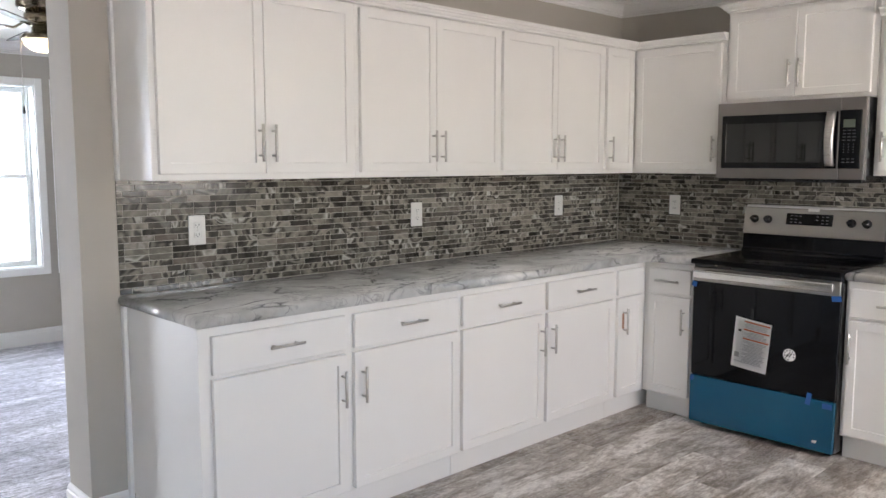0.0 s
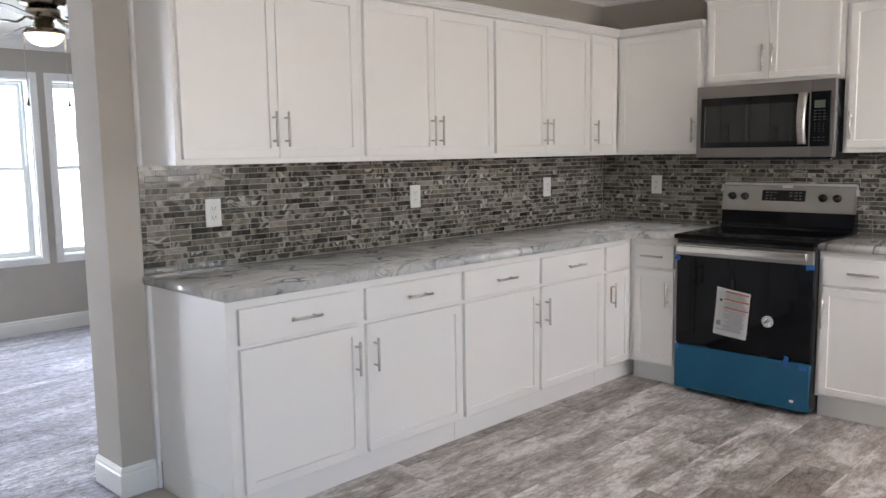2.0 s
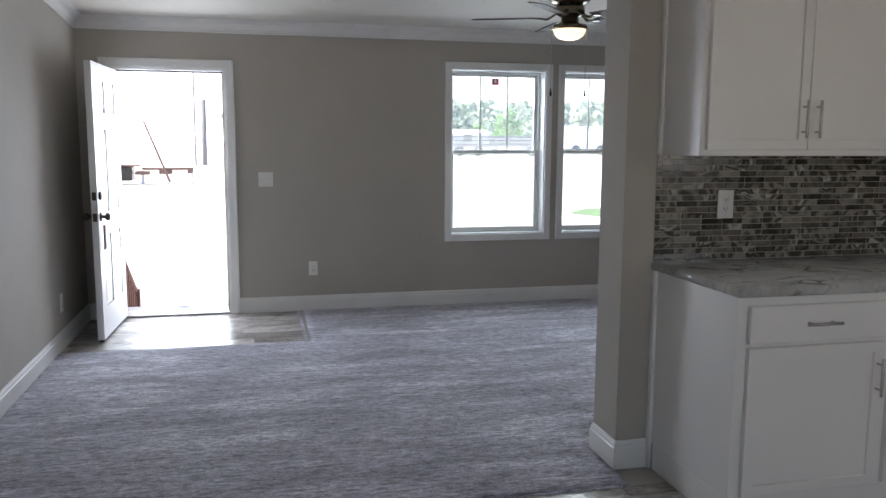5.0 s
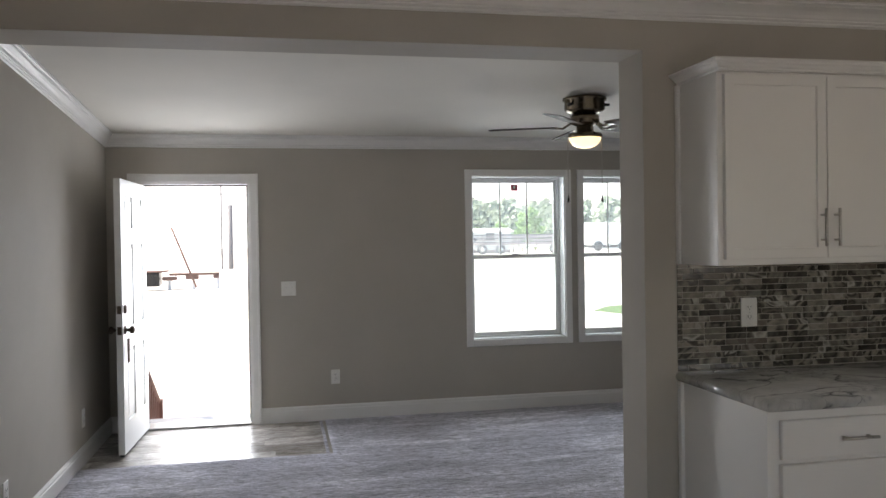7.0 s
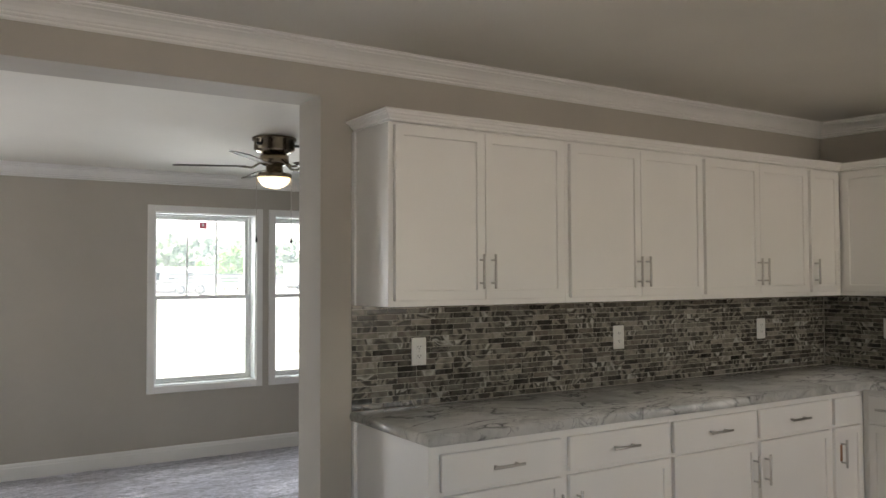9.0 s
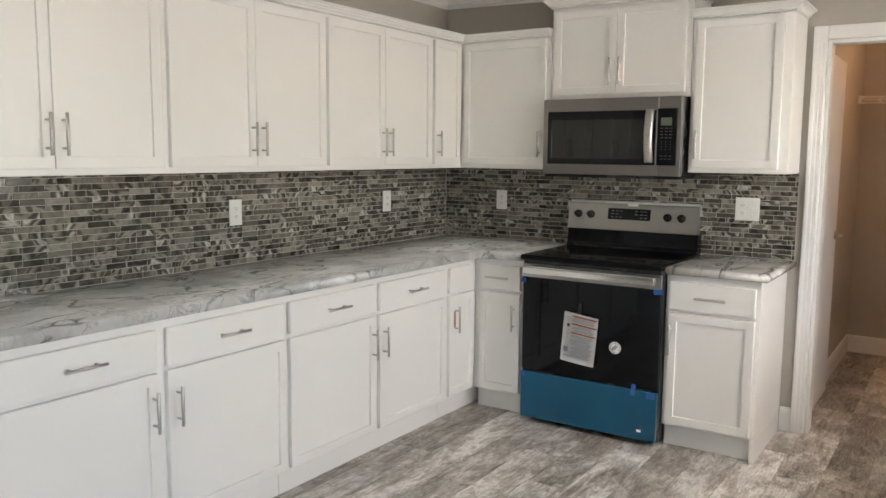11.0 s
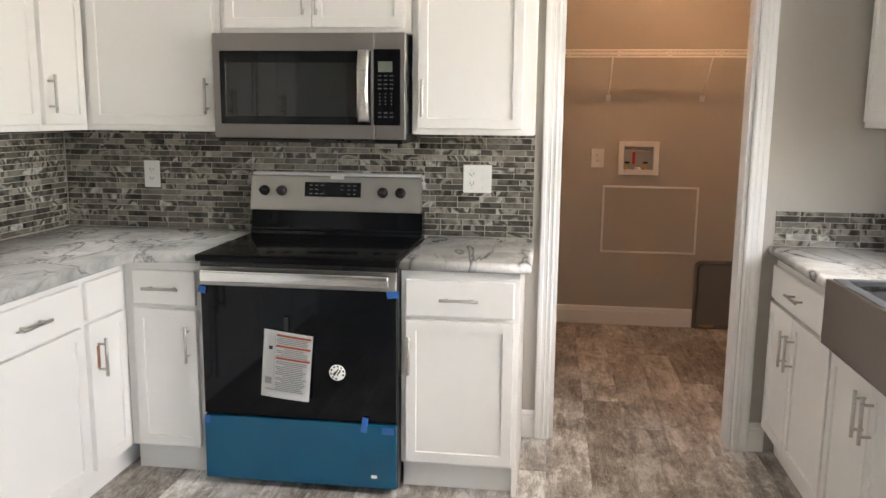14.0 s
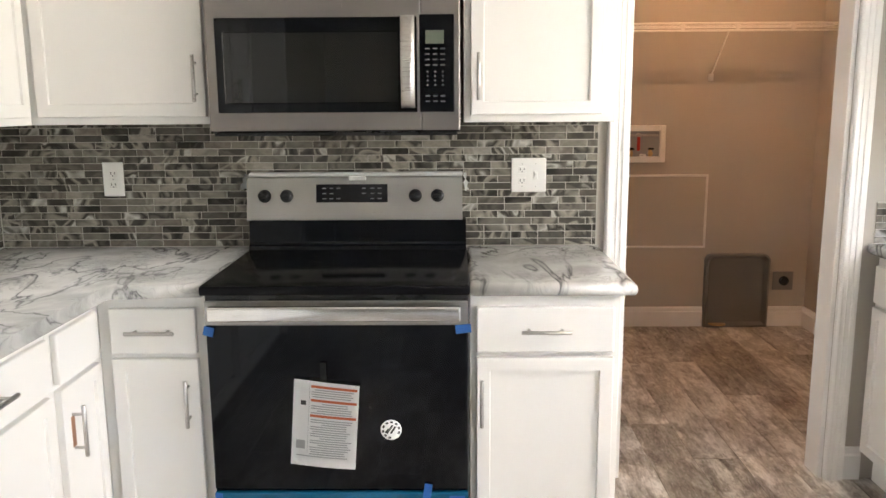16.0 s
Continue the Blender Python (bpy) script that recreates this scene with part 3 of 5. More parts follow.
def countertop(name, outline, label):
    """A laminate slab with a rolled edge; outline runs anticlockwise."""
    bm = bmesh.new()
    lo = [bm.verts.new((x, y, 0.875)) for x, y in outline]
    hi = [bm.verts.new((x, y, 0.915)) for x, y in outline]
    bm.faces.new(list(reversed(lo)))
    bm.faces.new(hi)
    k = len(outline)
    for i in range(k):
        bm.faces.new((lo[i], lo[(i + 1) % k], hi[(i + 1) % k], hi[i]))
    bmesh.ops.bevel(bm, geom=[e for e in bm.edges if abs(e.verts[0].co.z - e.verts[1].co.z) < 1e-6], offset=0.017, segments=5, profile=0.5, affect="EDGES")
    smooth(bm)
    ob = new(name, mesh_of(name, bm, M_MARBLE))
    return tagged(ob, label, "countertop")


countertop("countertop", [(-3.381, 0.004), (-3.381, -0.642), (-0.642, -0.642), (-0.642, -0.934), (0.004, -0.934), (0.004, 0.004)], "grey-veined white marble-look laminate countertop with rolled edge")
countertop("countertop", [(-0.638, -1.702), (-0.638, -2.185), (0.004, -2.185), (0.004, -1.702)], "short marble-look laminate countertop between range and doorway")
countertop("countertop", [(0.004, -3.80), (0.004, -3.16), (-0.753, -3.16), (-0.753, -3.80)], "marble-look laminate countertop beside the farm sink")

# ---- cabinet trim ----
for z0, z1, d in ((UZ0, UZ1, 0.006), (0.0, 0.874, 0.006)):
    ob = structure("scribe_trim", rounded(-3.374, -3.3615 if z0 else -3.3565, -0.022, 0.005, z0, z1, 0.003), M_TRIM)

# ---- mosaic backsplash grounds ----
TP, TL = 0.0254, 0.098  # course height, tile length
structure("backsplash_back", solid(bmesh.new(), -3.372, 0.0025, 0.0022, 0.0062, 0.915, UZ0 + 0.004), M_GROUT)
structure("backsplash_range", solid(bmesh.new(), 0.0022, 0.0062, -2.172, 0.0022, 0.915, UZ0 + 0.03), M_GROUT)
structure("backsplash_strip", solid(bmesh.new(), 0.0022, 0.0062, -3.80, -3.182, 0.915, 0.915 + 5 * TP + 0.024), M_GROUT)
structure("backsplash_sink", solid(bmesh.new(), -0.74, 0.0022, -3.80, -3.7962, 0.915, 1.37), M_GROUT)

# ---- outlets and switches ----


def wall_plate(name, place, facing, wide, high, inner, label):
    """A wall plate at a place; facing is the wall's outward way; inner lists (kind, across, up)."""
    ob = thing(name, label, "switch" if "switch" in name else "outlet", place)
    f = Vector(facing)
    side = Vector((-f.y, f.x, 0))
    turn = Matrix((( side.x, f.x, 0), (side.y, f.y, 0), (0, 0, 1))).to_4x4()
    m = Matrix.Translation(place) @ turn

    def piece(pname, bm, mat, parent=ob):
        bm.transform(m)
        bmesh.ops.recalc_face_normals(bm, faces=bm.faces[:])
        return part(pname, bm, mat, parent)

    plate = piece("plate", rounded(-wide / 2, wide / 2, -0.001, 0.006, -high / 2, high / 2, 0.003, 2), M_PLASTIC)
    for kind, u, v in inner:
        if kind == "socket":
            for s in (-1, 1):
                piece("socket", rounded(u - 0.016, u + 0.016, 0.004, 0.0078, v + s * 0.02 - 0.013, v + s * 0.02 + 0.013, 0.004, 2), M_PLASTIC, plate)
                slots = joined(rounded(u - 0.008, u - 0.0055, 0.007, 0.0084, v + s * 0.02 - 0.003, v + s * 0.02 + 0.006, 0.0003),
                               rounded(u + 0.0055, u + 0.008, 0.007, 0.0084, v + s * 0.02 - 0.002, v + s * 0.02 + 0.006, 0.0003),
                               rounded(u - 0.002, u + 0.002, 0.007, 0.0084, v + s * 0.02 - 0.009, v + s * 0.02 - 0.005, 0.0003))
                piece("slot", slots, M_SLOT, plate)
        if kind == "toggle":
            piece("toggle", rounded(u - 0.005, u + 0.005, 0.004, 0.018, v - 0.002, v + 0.010, 0.002), M_PLASTIC, plate)
            piece("toggle_frame", rounded(u - 0.008, u + 0.008, 0.004, 0.0072, v - 0.015, v + 0.015, 0.001), M_PLASTIC, plate)
    for v in ((0,) if len(inner) == 1 and inner[0][0] == "socket" else (-0.04, 0.04)):
        for kind, u, w in inner:
            piece("screw", rounded(u - 0.002, u + 0.002, 0.0055, 0.0075, v - 0.002, v + 0.002, 0.0006), M_NICKEL, plate)
    return ob


for x, z in ((-3.045, 1.153), (-1.825, 1.164), (-0.645, 1.166)):
    wall_plate("wall_outlet", (x, 0.0, z), (0, -1, 0), 0.075, 0.123, [("socket", 0, 0)], "white duplex outlet on the mosaic backsplash")
wall_plate("wall_outlet", (0.0, -0.428, 1.163), (-1, 0, 0), 0.075, 0.123, [("socket", 0, 0)], "white duplex outlet on the mosaic near the corner")
wall_plate("outlet_switch", (0.0, -1.927, 1.170), (-1, 0, 0), 0.124, 0.122, [("socket", -0.024, 0), ("toggle", 0.024, 0)], "white two-gang plate with outlet and toggle switch")
wall_plate("light_switch", (-4.93, FRONT, 1.097), (0, -1, 0), 0.118, 0.118, [("toggle", -0.023, 0), ("toggle", 0.023, 0)], "white two-gang toggle switch by the front door")
wall_plate("wall_outlet", (-4.562, FRONT, 0.357), (0, -1, 0), 0.073, 0.118, [("socket", 0, 0)], "white duplex outlet low on the front wall")
wall_plate("wall_outlet", (-6.32, 1.14, 0.28), (1, 0, 0), 0.073, 0.125, [("socket", 0, 0)], "white duplex outlet low on the living room side wall")
wall_plate("wall_outlet", (-6.32, 2.72, 0.31), (1, 0, 0), 0.073, 0.125, [("socket", 0, 0)], "white duplex outlet low behind the front door")
wall_plate("wall_outlet", (2.15, -2.56, 1.165), (-1, 0, 0), 0.085, 0.128, [("socket", 0, 0)], "white outlet plate on the utility room wall")

# ---- range ----
M_GREYFILM = painted("cloudy_film", (0.60, 0.60, 0.58), 0.3).m
RY0, RY1 = -0.938, -1.698


def electric_range():
    rg = thing("electric_range", "black and stainless electric range, drawer under blue protective film", "range", (-0.35, -1.318, 0))
    part("body", rounded(-0.645, -0.03, RY0, RY1, 0.025, 0.895, 0.003), M_BLACK, rg)
    for x in (-0.58, -0.10):
        for y in (RY0 - 0.05, RY1 + 0.05):
            part("foot", rod((x, y, 0), (x, y, 0.03), 0.018), M_BLACK, rg)
    top = joined(rounded(-0.690, -0.035, RY0 + 0.004, RY1 - 0.004, 0.893, 0.921, 0.006, 3))
    part("cooktop", smooth(top), M_COOKTOP, rg, "glossy black glass cooktop")
    # black riser below the control panel
    bm = bmesh.new()
    prof = [(-0.030, 0.915), (-0.118, 0.915), (-0.114, 0.934), (-0.103, 0.938), (-0.101, 0.946), (-0.094, 1.022), (-0.030, 1.022)]
    a = [bm.verts.new((x, RY0 + 0.002, z)) for x, z in prof]
    b = [bm.verts.new((x, RY1 - 0.002, z)) for x, z in prof]
    bm.faces.new(a)
    bm.faces.new(list(reversed(b)))
    for i in range(len(prof)):
        bm.faces.new((a[i], b[i], b[(i + 1) % len(prof)], a[(i + 1) % len(prof)]))
    bmesh.ops.recalc_face_normals(bm, faces=bm.faces[:])
    part("backguard", bm, M_BLACKGLASS, rg)
    bm = bmesh.new()
    prof = [(-0.028, 1.018), (-0.086, 1.018), (-0.088, 1.024), (-0.060, 1.168), (-0.052, 1.178), (-0.028, 1.180)]
    k = len(prof)
    a = [bm.verts.new((x, RY0 + 0.012, z)) for x, z in prof]
    b = [bm.verts.new((x, RY1 + 0.010, z)) for x, z in prof]
    bm.faces.new(a)
    bm.faces.new(list(reversed(b)))
    for i in range(k):
        bm.faces.new((a[i], b[i], b[(i + 1) % k], a[(i + 1) % k]))
    bmesh.ops.recalc_face_normals(bm, faces=bm.faces[:])
    panel = part("control_panel", bm, M_STEEL, rg, "brushed stainless control panel")

    def panel_x(z):
        return -0.088 + (z - 1.024) * 0.028 / 0.144

    lean = math.atan2(0.028, 0.144)
    for y in (-0.990, -1.068, -1.522, -1.600):
        z = 1.106
        kn = joined(turned([(0.023, 0), (0.023, 0.006), (0.019, 0.008), (0.018, 0.026), (0.015, 0.029)], 24), rounded(-0.0045, 0.0045, -0.018, 0.018, 0.02, 0.034, 0.002))
        kn.transform(Matrix.Translation((panel_x(z), y, z)) @ Matrix.Rotation(-math.pi / 2 + lean, 4, "Y"))
        part("knob", kn, M_BLACK, panel, "black control knob")
    disp = rounded(-0.002, 0.002, -1.424, -1.172, -0.032, 0.032, 0.001)
    disp.transform(Matrix.Translation((panel_x(1.115) - 0.001, 0, 1.115)) @ Matrix.Rotation(lean, 4, "Y"))
    disp = part("display", disp, M_BLACKGLASS, panel, "black glass clock display")
    for v in (0.018, 0.0, -0.018):
        for y in (-1.20, -1.225, -1.25, -1.34, -1.37, -1.395):
            if (v, y) in ((0.0, -1.25), (-0.018, -1.34)):
                continue
            mk = rounded(-0.0003, 0.0003, y - 0.008, y + 0.006, -0.0018, 0.0018, 0.0001)
            mk.transform(Matrix.Translation((panel_x(1.115 + v) - 0.0034, 0, 1.115 + v)) @ Matrix.Rotation(lean, 4, "Y"))
            part("marking", mk, M_PALEPRINT, disp)
    # loose protective film on top of the panel, with a flap at either end
    for y, out, drop in ((RY0 + 0.010, 0.030, 0.058), (RY1 + 0.004, -0.016, 0.066)):
        bm = bmesh.new()
        g = [[bm.verts.new((-0.066 + 0.02 * i / 4 + 0.006 * math.sin(3.0 * j / 5 + i), y + out * (i / 4) * (0.35 + 0.65 * j / 5) + 0.004 * math.sin(2.4 * j + i), 1.184 - drop * (j / 5) * (1.0 - 0.3 * abs(i / 4 - 0.6)))) for i in range(5)] for j in range(6)]
        for j in range(5):
            for i in range(4):
                bm.faces.new((g[j][i], g[j][i + 1], g[j + 1][i + 1], g[j + 1][i]))
        bmesh.ops.solidify(bm, geom=bm.faces[:], thickness=0.0008)
        part("film_flap", smooth(bm), M_GREYFILM, rg, "loose flap of cloudy protective film")
    part("top_film", rounded(-0.062, -0.026, RY0 + 0.006, RY1 + 0.008, 1.174, 1.187, 0.004), M_GREYFILM, rg)
    part("badge", rounded(-0.068, -0.058, -1.288, -1.348, 1.160, 1.176, 0.002), M_PLASTIC, rg)
    # oven door
    part("vent_gap", rounded(-0.660, -0.60, RY0 - 0.004, RY1 + 0.004, 0.872, 0.892, 0.001), M_BLACK, rg)
    door = part("oven_door", rounded(-0.662, -0.646, RY0 - 0.002, RY1 + 0.002, 0.292, 0.872, 0.004, 2), M_BLACKGLASS, rg, "black glass oven door")
    part("door_trim", rounded(-0.6655, -0.648, RY0 - 0.0015, RY1 + 0.0015, 0.800, 0.872, 0.003, 2), M_STEEL, door, "stainless top band")
    hb = rounded(-0.712, -0.694, RY0 - 0.022, RY1 + 0.022, 0.822, 0.866, 0.006, 3)
    part("oven_handle", smooth(hb), M_CHROME, door, "bright stainless bar handle")
    for y in (RY0 - 0.04, RY1 + 0.04):
        part("handle_post", rounded(-0.700, -0.664, y - 0.011, y + 0.011, 0.830, 0.858, 0.004), M_STEEL, door)
    # drawer
    part("drawer", rounded(-0.668, -0.646, RY0 - 0.001, RY1 + 0.001, 0.030, 0.284, 0.004, 2), M_BLUE, rg, "storage drawer under glossy blue film")
    part("drawer_badge", rounded(-0.6692, -0.6675, -1.600, -1.622, 0.070, 0.083, 0.0006), M_PAPER, rg)
    for y, z, w, h, tilt in ((-0.950, 0.784, 0.030, 0.028, 0.25), (-1.683, 0.790, 0.045, 0.026, -0.1), (-1.575, 0.283, 0.024, 0.060, 0.15), (-1.664, 0.262, 0.046, 0.026, 0.0), (-0.952, 0.270, 0.022, 0.03, 0.1)):
        tp = rounded(-0.0006, 0.0006, -w / 2, w / 2, -h / 2, h / 2, 0.0003)
        tp.transform(Matrix.Translation((-0.6692, y, z)) @ Matrix.Rotation(tilt, 4, "X"))
        part("tape", tp, M_TAPE, rg, "strip of blue masking tape")
    # paper leaflet taped to the door
    LX = -0.668
    bm = bmesh.new()
    nx, nz = 8, 10
    p00, p10, p01, p11 = Vector((0, -1.192, 0.643)), Vector((0, -1.382, 0.620)), Vector((0, -1.172, 0.380)), Vector((0, -1.364, 0.366))

    def sheet(u, v):
        q = (p00 * (1 - u) + p10 * u) * (1 - v) + (p01 * (1 - u) + p11 * u) * v
        return Vector((LX - 0.004 - 0.010 * math.sin(u * 2.6) * (0.4 + 0.6 * v) - 0.006 * (u * v) ** 2, q.y, q.z))

    grid = [[bm.verts.new(sheet(i / nx, j / nz)) for i in range(nx + 1)] for j in range(nz + 1)]
    for j in range(nz):
        for i in range(nx):
            bm.faces.new((grid[j][i], grid[j][i + 1], grid[j + 1][i + 1], grid[j + 1][i]))
    bmesh.ops.solidify(bm, geom=bm.faces[:], thickness=0.0008)
    leaflet = part("leaflet", smooth(bm), M_PAPER, rg, "white instruction leaflet with red warning bars")

    def printed(u0, u1, v0, v1, mat, nm="print_bar"):
        b = bmesh.new()
        n = 6
        lift = Vector((-0.0014, 0, 0))
        top = [b.verts.new(sheet(u0 + (u1 - u0) * i / n, v0) + lift) for i in range(n + 1)]
        bot = [b.verts.new(sheet(u0 + (u1 - u0) * i / n, v1) + lift) for i in range(n + 1)]
        for i in range(n):
            b.faces.new((top[i], top[i + 1], bot[i + 1], bot[i]))
        bmesh.ops.solidify(b, geom=b.faces[:], thickness=0.0004)
        part(nm, b, mat, leaflet)

    for v in (0.045, 0.205, 0.385):
        printed(0.27, 0.97, v, v + 0.03, M_REDINK, "warning_bar")
    rng = random.Random(4)
    for j in range(30):
        v = 0.09 + j * 0.027
        if any(abs(v - w - 0.012) < 0.026 for w in (0.045, 0.205, 0.385)):
            continue
        u0 = 0.28 + (0.18 * rng.random() if j % 3 == 0 else 0.0)
        if v > 0.86:
            u0 = 0.08
        printed(u0, 0.93 - 0.12 * rng.random(), v, v + 0.012, M_INK)
    printed(0.12, 0.20, 0.235, 0.285, M_DARKINK, "symbol")
    printed(0.07, 0.21, 0.70, 0.80, M_INK, "symbol")
    printed(0.245, 0.25, 0.03, 0.84, M_INK)
    tp = rounded(-0.6690, -0.6678, -1.267, -1.286, 0.63, 0.69, 0.0003)
    part("clear_tape", tp, M_MWGLASS, rg)
    disc = turned([(0.031, 0), (0.031, 0.001), (0.030, 0.0014)], 32)
    disc.transform(Matrix.Translation((-0.662, -1.470, 0.481)) @ Matrix.Rotation(-math.pi / 2, 4, "Y"))
    seal = part("round_sticker", disc, M_PAPER, rg, "round black and white sticker")
    for k in range(9):
        ang = math.radians(200 - k * 35)
        b = rounded(-0.0003, 0.0003, -0.004, 0.004, -0.003, 0.003, 0.0001)
        b.transform(Matrix.Translation((-0.6637, -1.470 + 0.024 * math.cos(ang), 0.481 + 0.024 * math.sin(ang))) @ Matrix.Rotation(ang + math.pi / 2, 4, "X"))
        part("print_mark", b, M_DARKINK, seal)
    for du, dv, h in ((-0.006, 0.0, 0.013), (0.004, 0.002, 0.016), (0.012, -0.003, 0.008)):
        b = rounded(-0.0003, 0.0003, -0.0028, 0.0028, -h, h, 0.0001)
        b.transform(Matrix.Translation((-0.6637, -1.470 + du, 0.481 + dv)) @ Matrix.Rotation(0.6, 4, "X"))
        part("print_mark", b, M_DARKINK, seal)
    return rg


electric_range()

# ---- microwave ----


def microwave():
    mw = thing("microwave", "stainless over-the-range microwave with dark glass door", "microwave", (-0.2, -1.293, 1.335))
    y0, y1 = -0.909, -1.679
    part("body", rounded(-0.375, -0.008, y0, y1, 1.340, 1.750, 0.003), M_BLACK, mw)
    part("vent_grille", rounded(-0.392, -0.03, y0 - 0.01, y1 + 0.01, 1.329, 1.341, 0.002), M_BLACK, mw)
    door = part("door", rounded(-0.402, -0.376, y0, -1.560, 1.345, 1.750, 0.004, 2), M_DARKSTEEL, mw, "stainless framed microwave door")
    part("glass_border", rounded(-0.4045, -0.400, -0.938, -1.548, 1.400, 1.682, 0.003, 2), M_BLACKGLASS, door)
    part("glass_window", rounded(-0.4058, -0.4035, -0.962, -1.492, 1.428, 1.640, 0.002), M_MWGLASS, door, "smoked glass window")
    side = part("control_side", rounded(-0.402, -0.376, -1.562, y1, 1.345, 1.750, 0.004, 2), M_DARKSTEEL, mw)
    pad = part("keypad", rounded(-0.4045, -0.400, -1.556, -1.660, 1.400, 1.688, 0.003, 2), M_BLACKGLASS, side, "black glass keypad")
    part("display", rounded(-0.4052, -0.403, -1.574, -1.630, 1.602, 1.642, 0.001), M_LCD, pad, "pale green display")
    for j, z in enumerate((1.588, 1.572, 1.556, 1.540, 1.520, 1.507, 1.494, 1.481, 1.448, 1.432)):
        for i, y in enumerate((-1.580, -1.603, -1.626)):
            w = 0.007 if j < 4 or j > 7 else 0.0025
            part("key_mark", rounded(-0.4050, -0.4042, y - w, y + w, z - 0.0022, z + 0.0022, 0.0002), M_GREYPRINT, pad)
    # bowed handle
    n = 14
    bm = bmesh.new()
    rings = []
    for i in range(n + 1):
        s = i / n
        z = 1.412 + s * 0.272
        x = -0.408 - 0.036 * math.sin(math.pi * (0.12 + 0.76 * s))
        rings.append([bm.verts.new((x + dx, -1.521 + dy, z)) for dx, dy in ((0.009, 0.021), (-0.004, 0.021), (-0.008, 0.014), (-0.010, 0.0), (-0.008, -0.014), (-0.004, -0.021), (0.009, -0.021))])
    for a, b in zip(rings, rings[1:]):
        for i in range(7):
            bm.faces.new((a[i], a[(i + 1) % 7], b[(i + 1) % 7], b[i]))
    bm.faces.new(rings[0])
    bm.faces.new(rings[-1])
    bmesh.ops.recalc_face_normals(bm, faces=bm.faces[:])
    part("handle", smooth(bm), M_NICKEL, door, "bright bowed stainless handle")
    part("badge", rounded(-0.4032, -0.4015, -1.255, -1.325, 1.708, 1.720, 0.0005), M_DARKSTEEL, door)
    return mw


M_LCD = Mat("pale_display", 0.3, 0, (0.10, 0.12, 0.09)).m
microwave()

# ---- farm sink ----


M_BOWLSTEEL = painted("matt_gunmetal_bowl", (0.035, 0.038, 0.042), 0.7, 90, 0.0004, 0.08).m


def farm_sink():
    sk = thing("farm_sink", "dark stainless apron-front farm sink with two bowls", "sink", (-1.2, -3.45, 0.7))
    x0, x1, y0, y1 = -1.497, -0.755, -3.775, -3.150
    z0, z1 = 0.705, 0.925
    part("apron", rounded(x0, x1, y1 - 0.02, y1, z0, z1, 0.006, 3), M_DARKSTEEL, sk, "brushed dark stainless apron")
    bm = joined(rounded(x0, x1, y1 - 0.060, y1 - 0.0205, 0.905, z1, 0.004, 2), rounded(x0, x1, y0, y0 + 0.06, 0.905, z1, 0.004, 2),
                rounded(x0, x0 + 0.03, y0 + 0.06, y1 - 0.06, 0.905, z1, 0.004, 2), rounded(x1 - 0.03, x1, y0 + 0.06, y1 - 0.06, 0.905, z1, 0.004, 2))
    part("rim", bm, M_BOWLSTEEL, sk)
    part("divider", rounded(-1.14, -1.115, y0 + 0.06, y1 - 0.06, 0.72, 0.900, 0.006, 2), M_BOWLSTEEL, sk)
    for a, b in ((x0 + 0.03, -1.14), (-1.115, x1 - 0.03)):
        e = 0.012
        bm = joined(solid(bmesh.new(), a, b, y0 + 0.06, y1 - 0.06, 0.708, 0.716), solid(bmesh.new(), a - e, a, y0 + 0.06, y1 - 0.06, 0.708, 0.905),
                    solid(bmesh.new(), b, b + e, y0 + 0.06, y1 - 0.06, 0.708, 0.89), solid(bmesh.new(), a, b, y0 + 0.048, y0 + 0.06, 0.708, 0.905), solid(bmesh.new(), a, b, y1 - 0.06, y1 - 0.048, 0.708, 0.905))
        part("bowl", bm, M_BOWLSTEEL, sk)
    return sk


farm_sink()
countertop("countertop", [(-1.499, -3.16), (-3.02, -3.16), (-3.02, -3.80), (-1.499, -3.80)], "marble-look laminate countertop past the farm sink")

# ---- windows ----


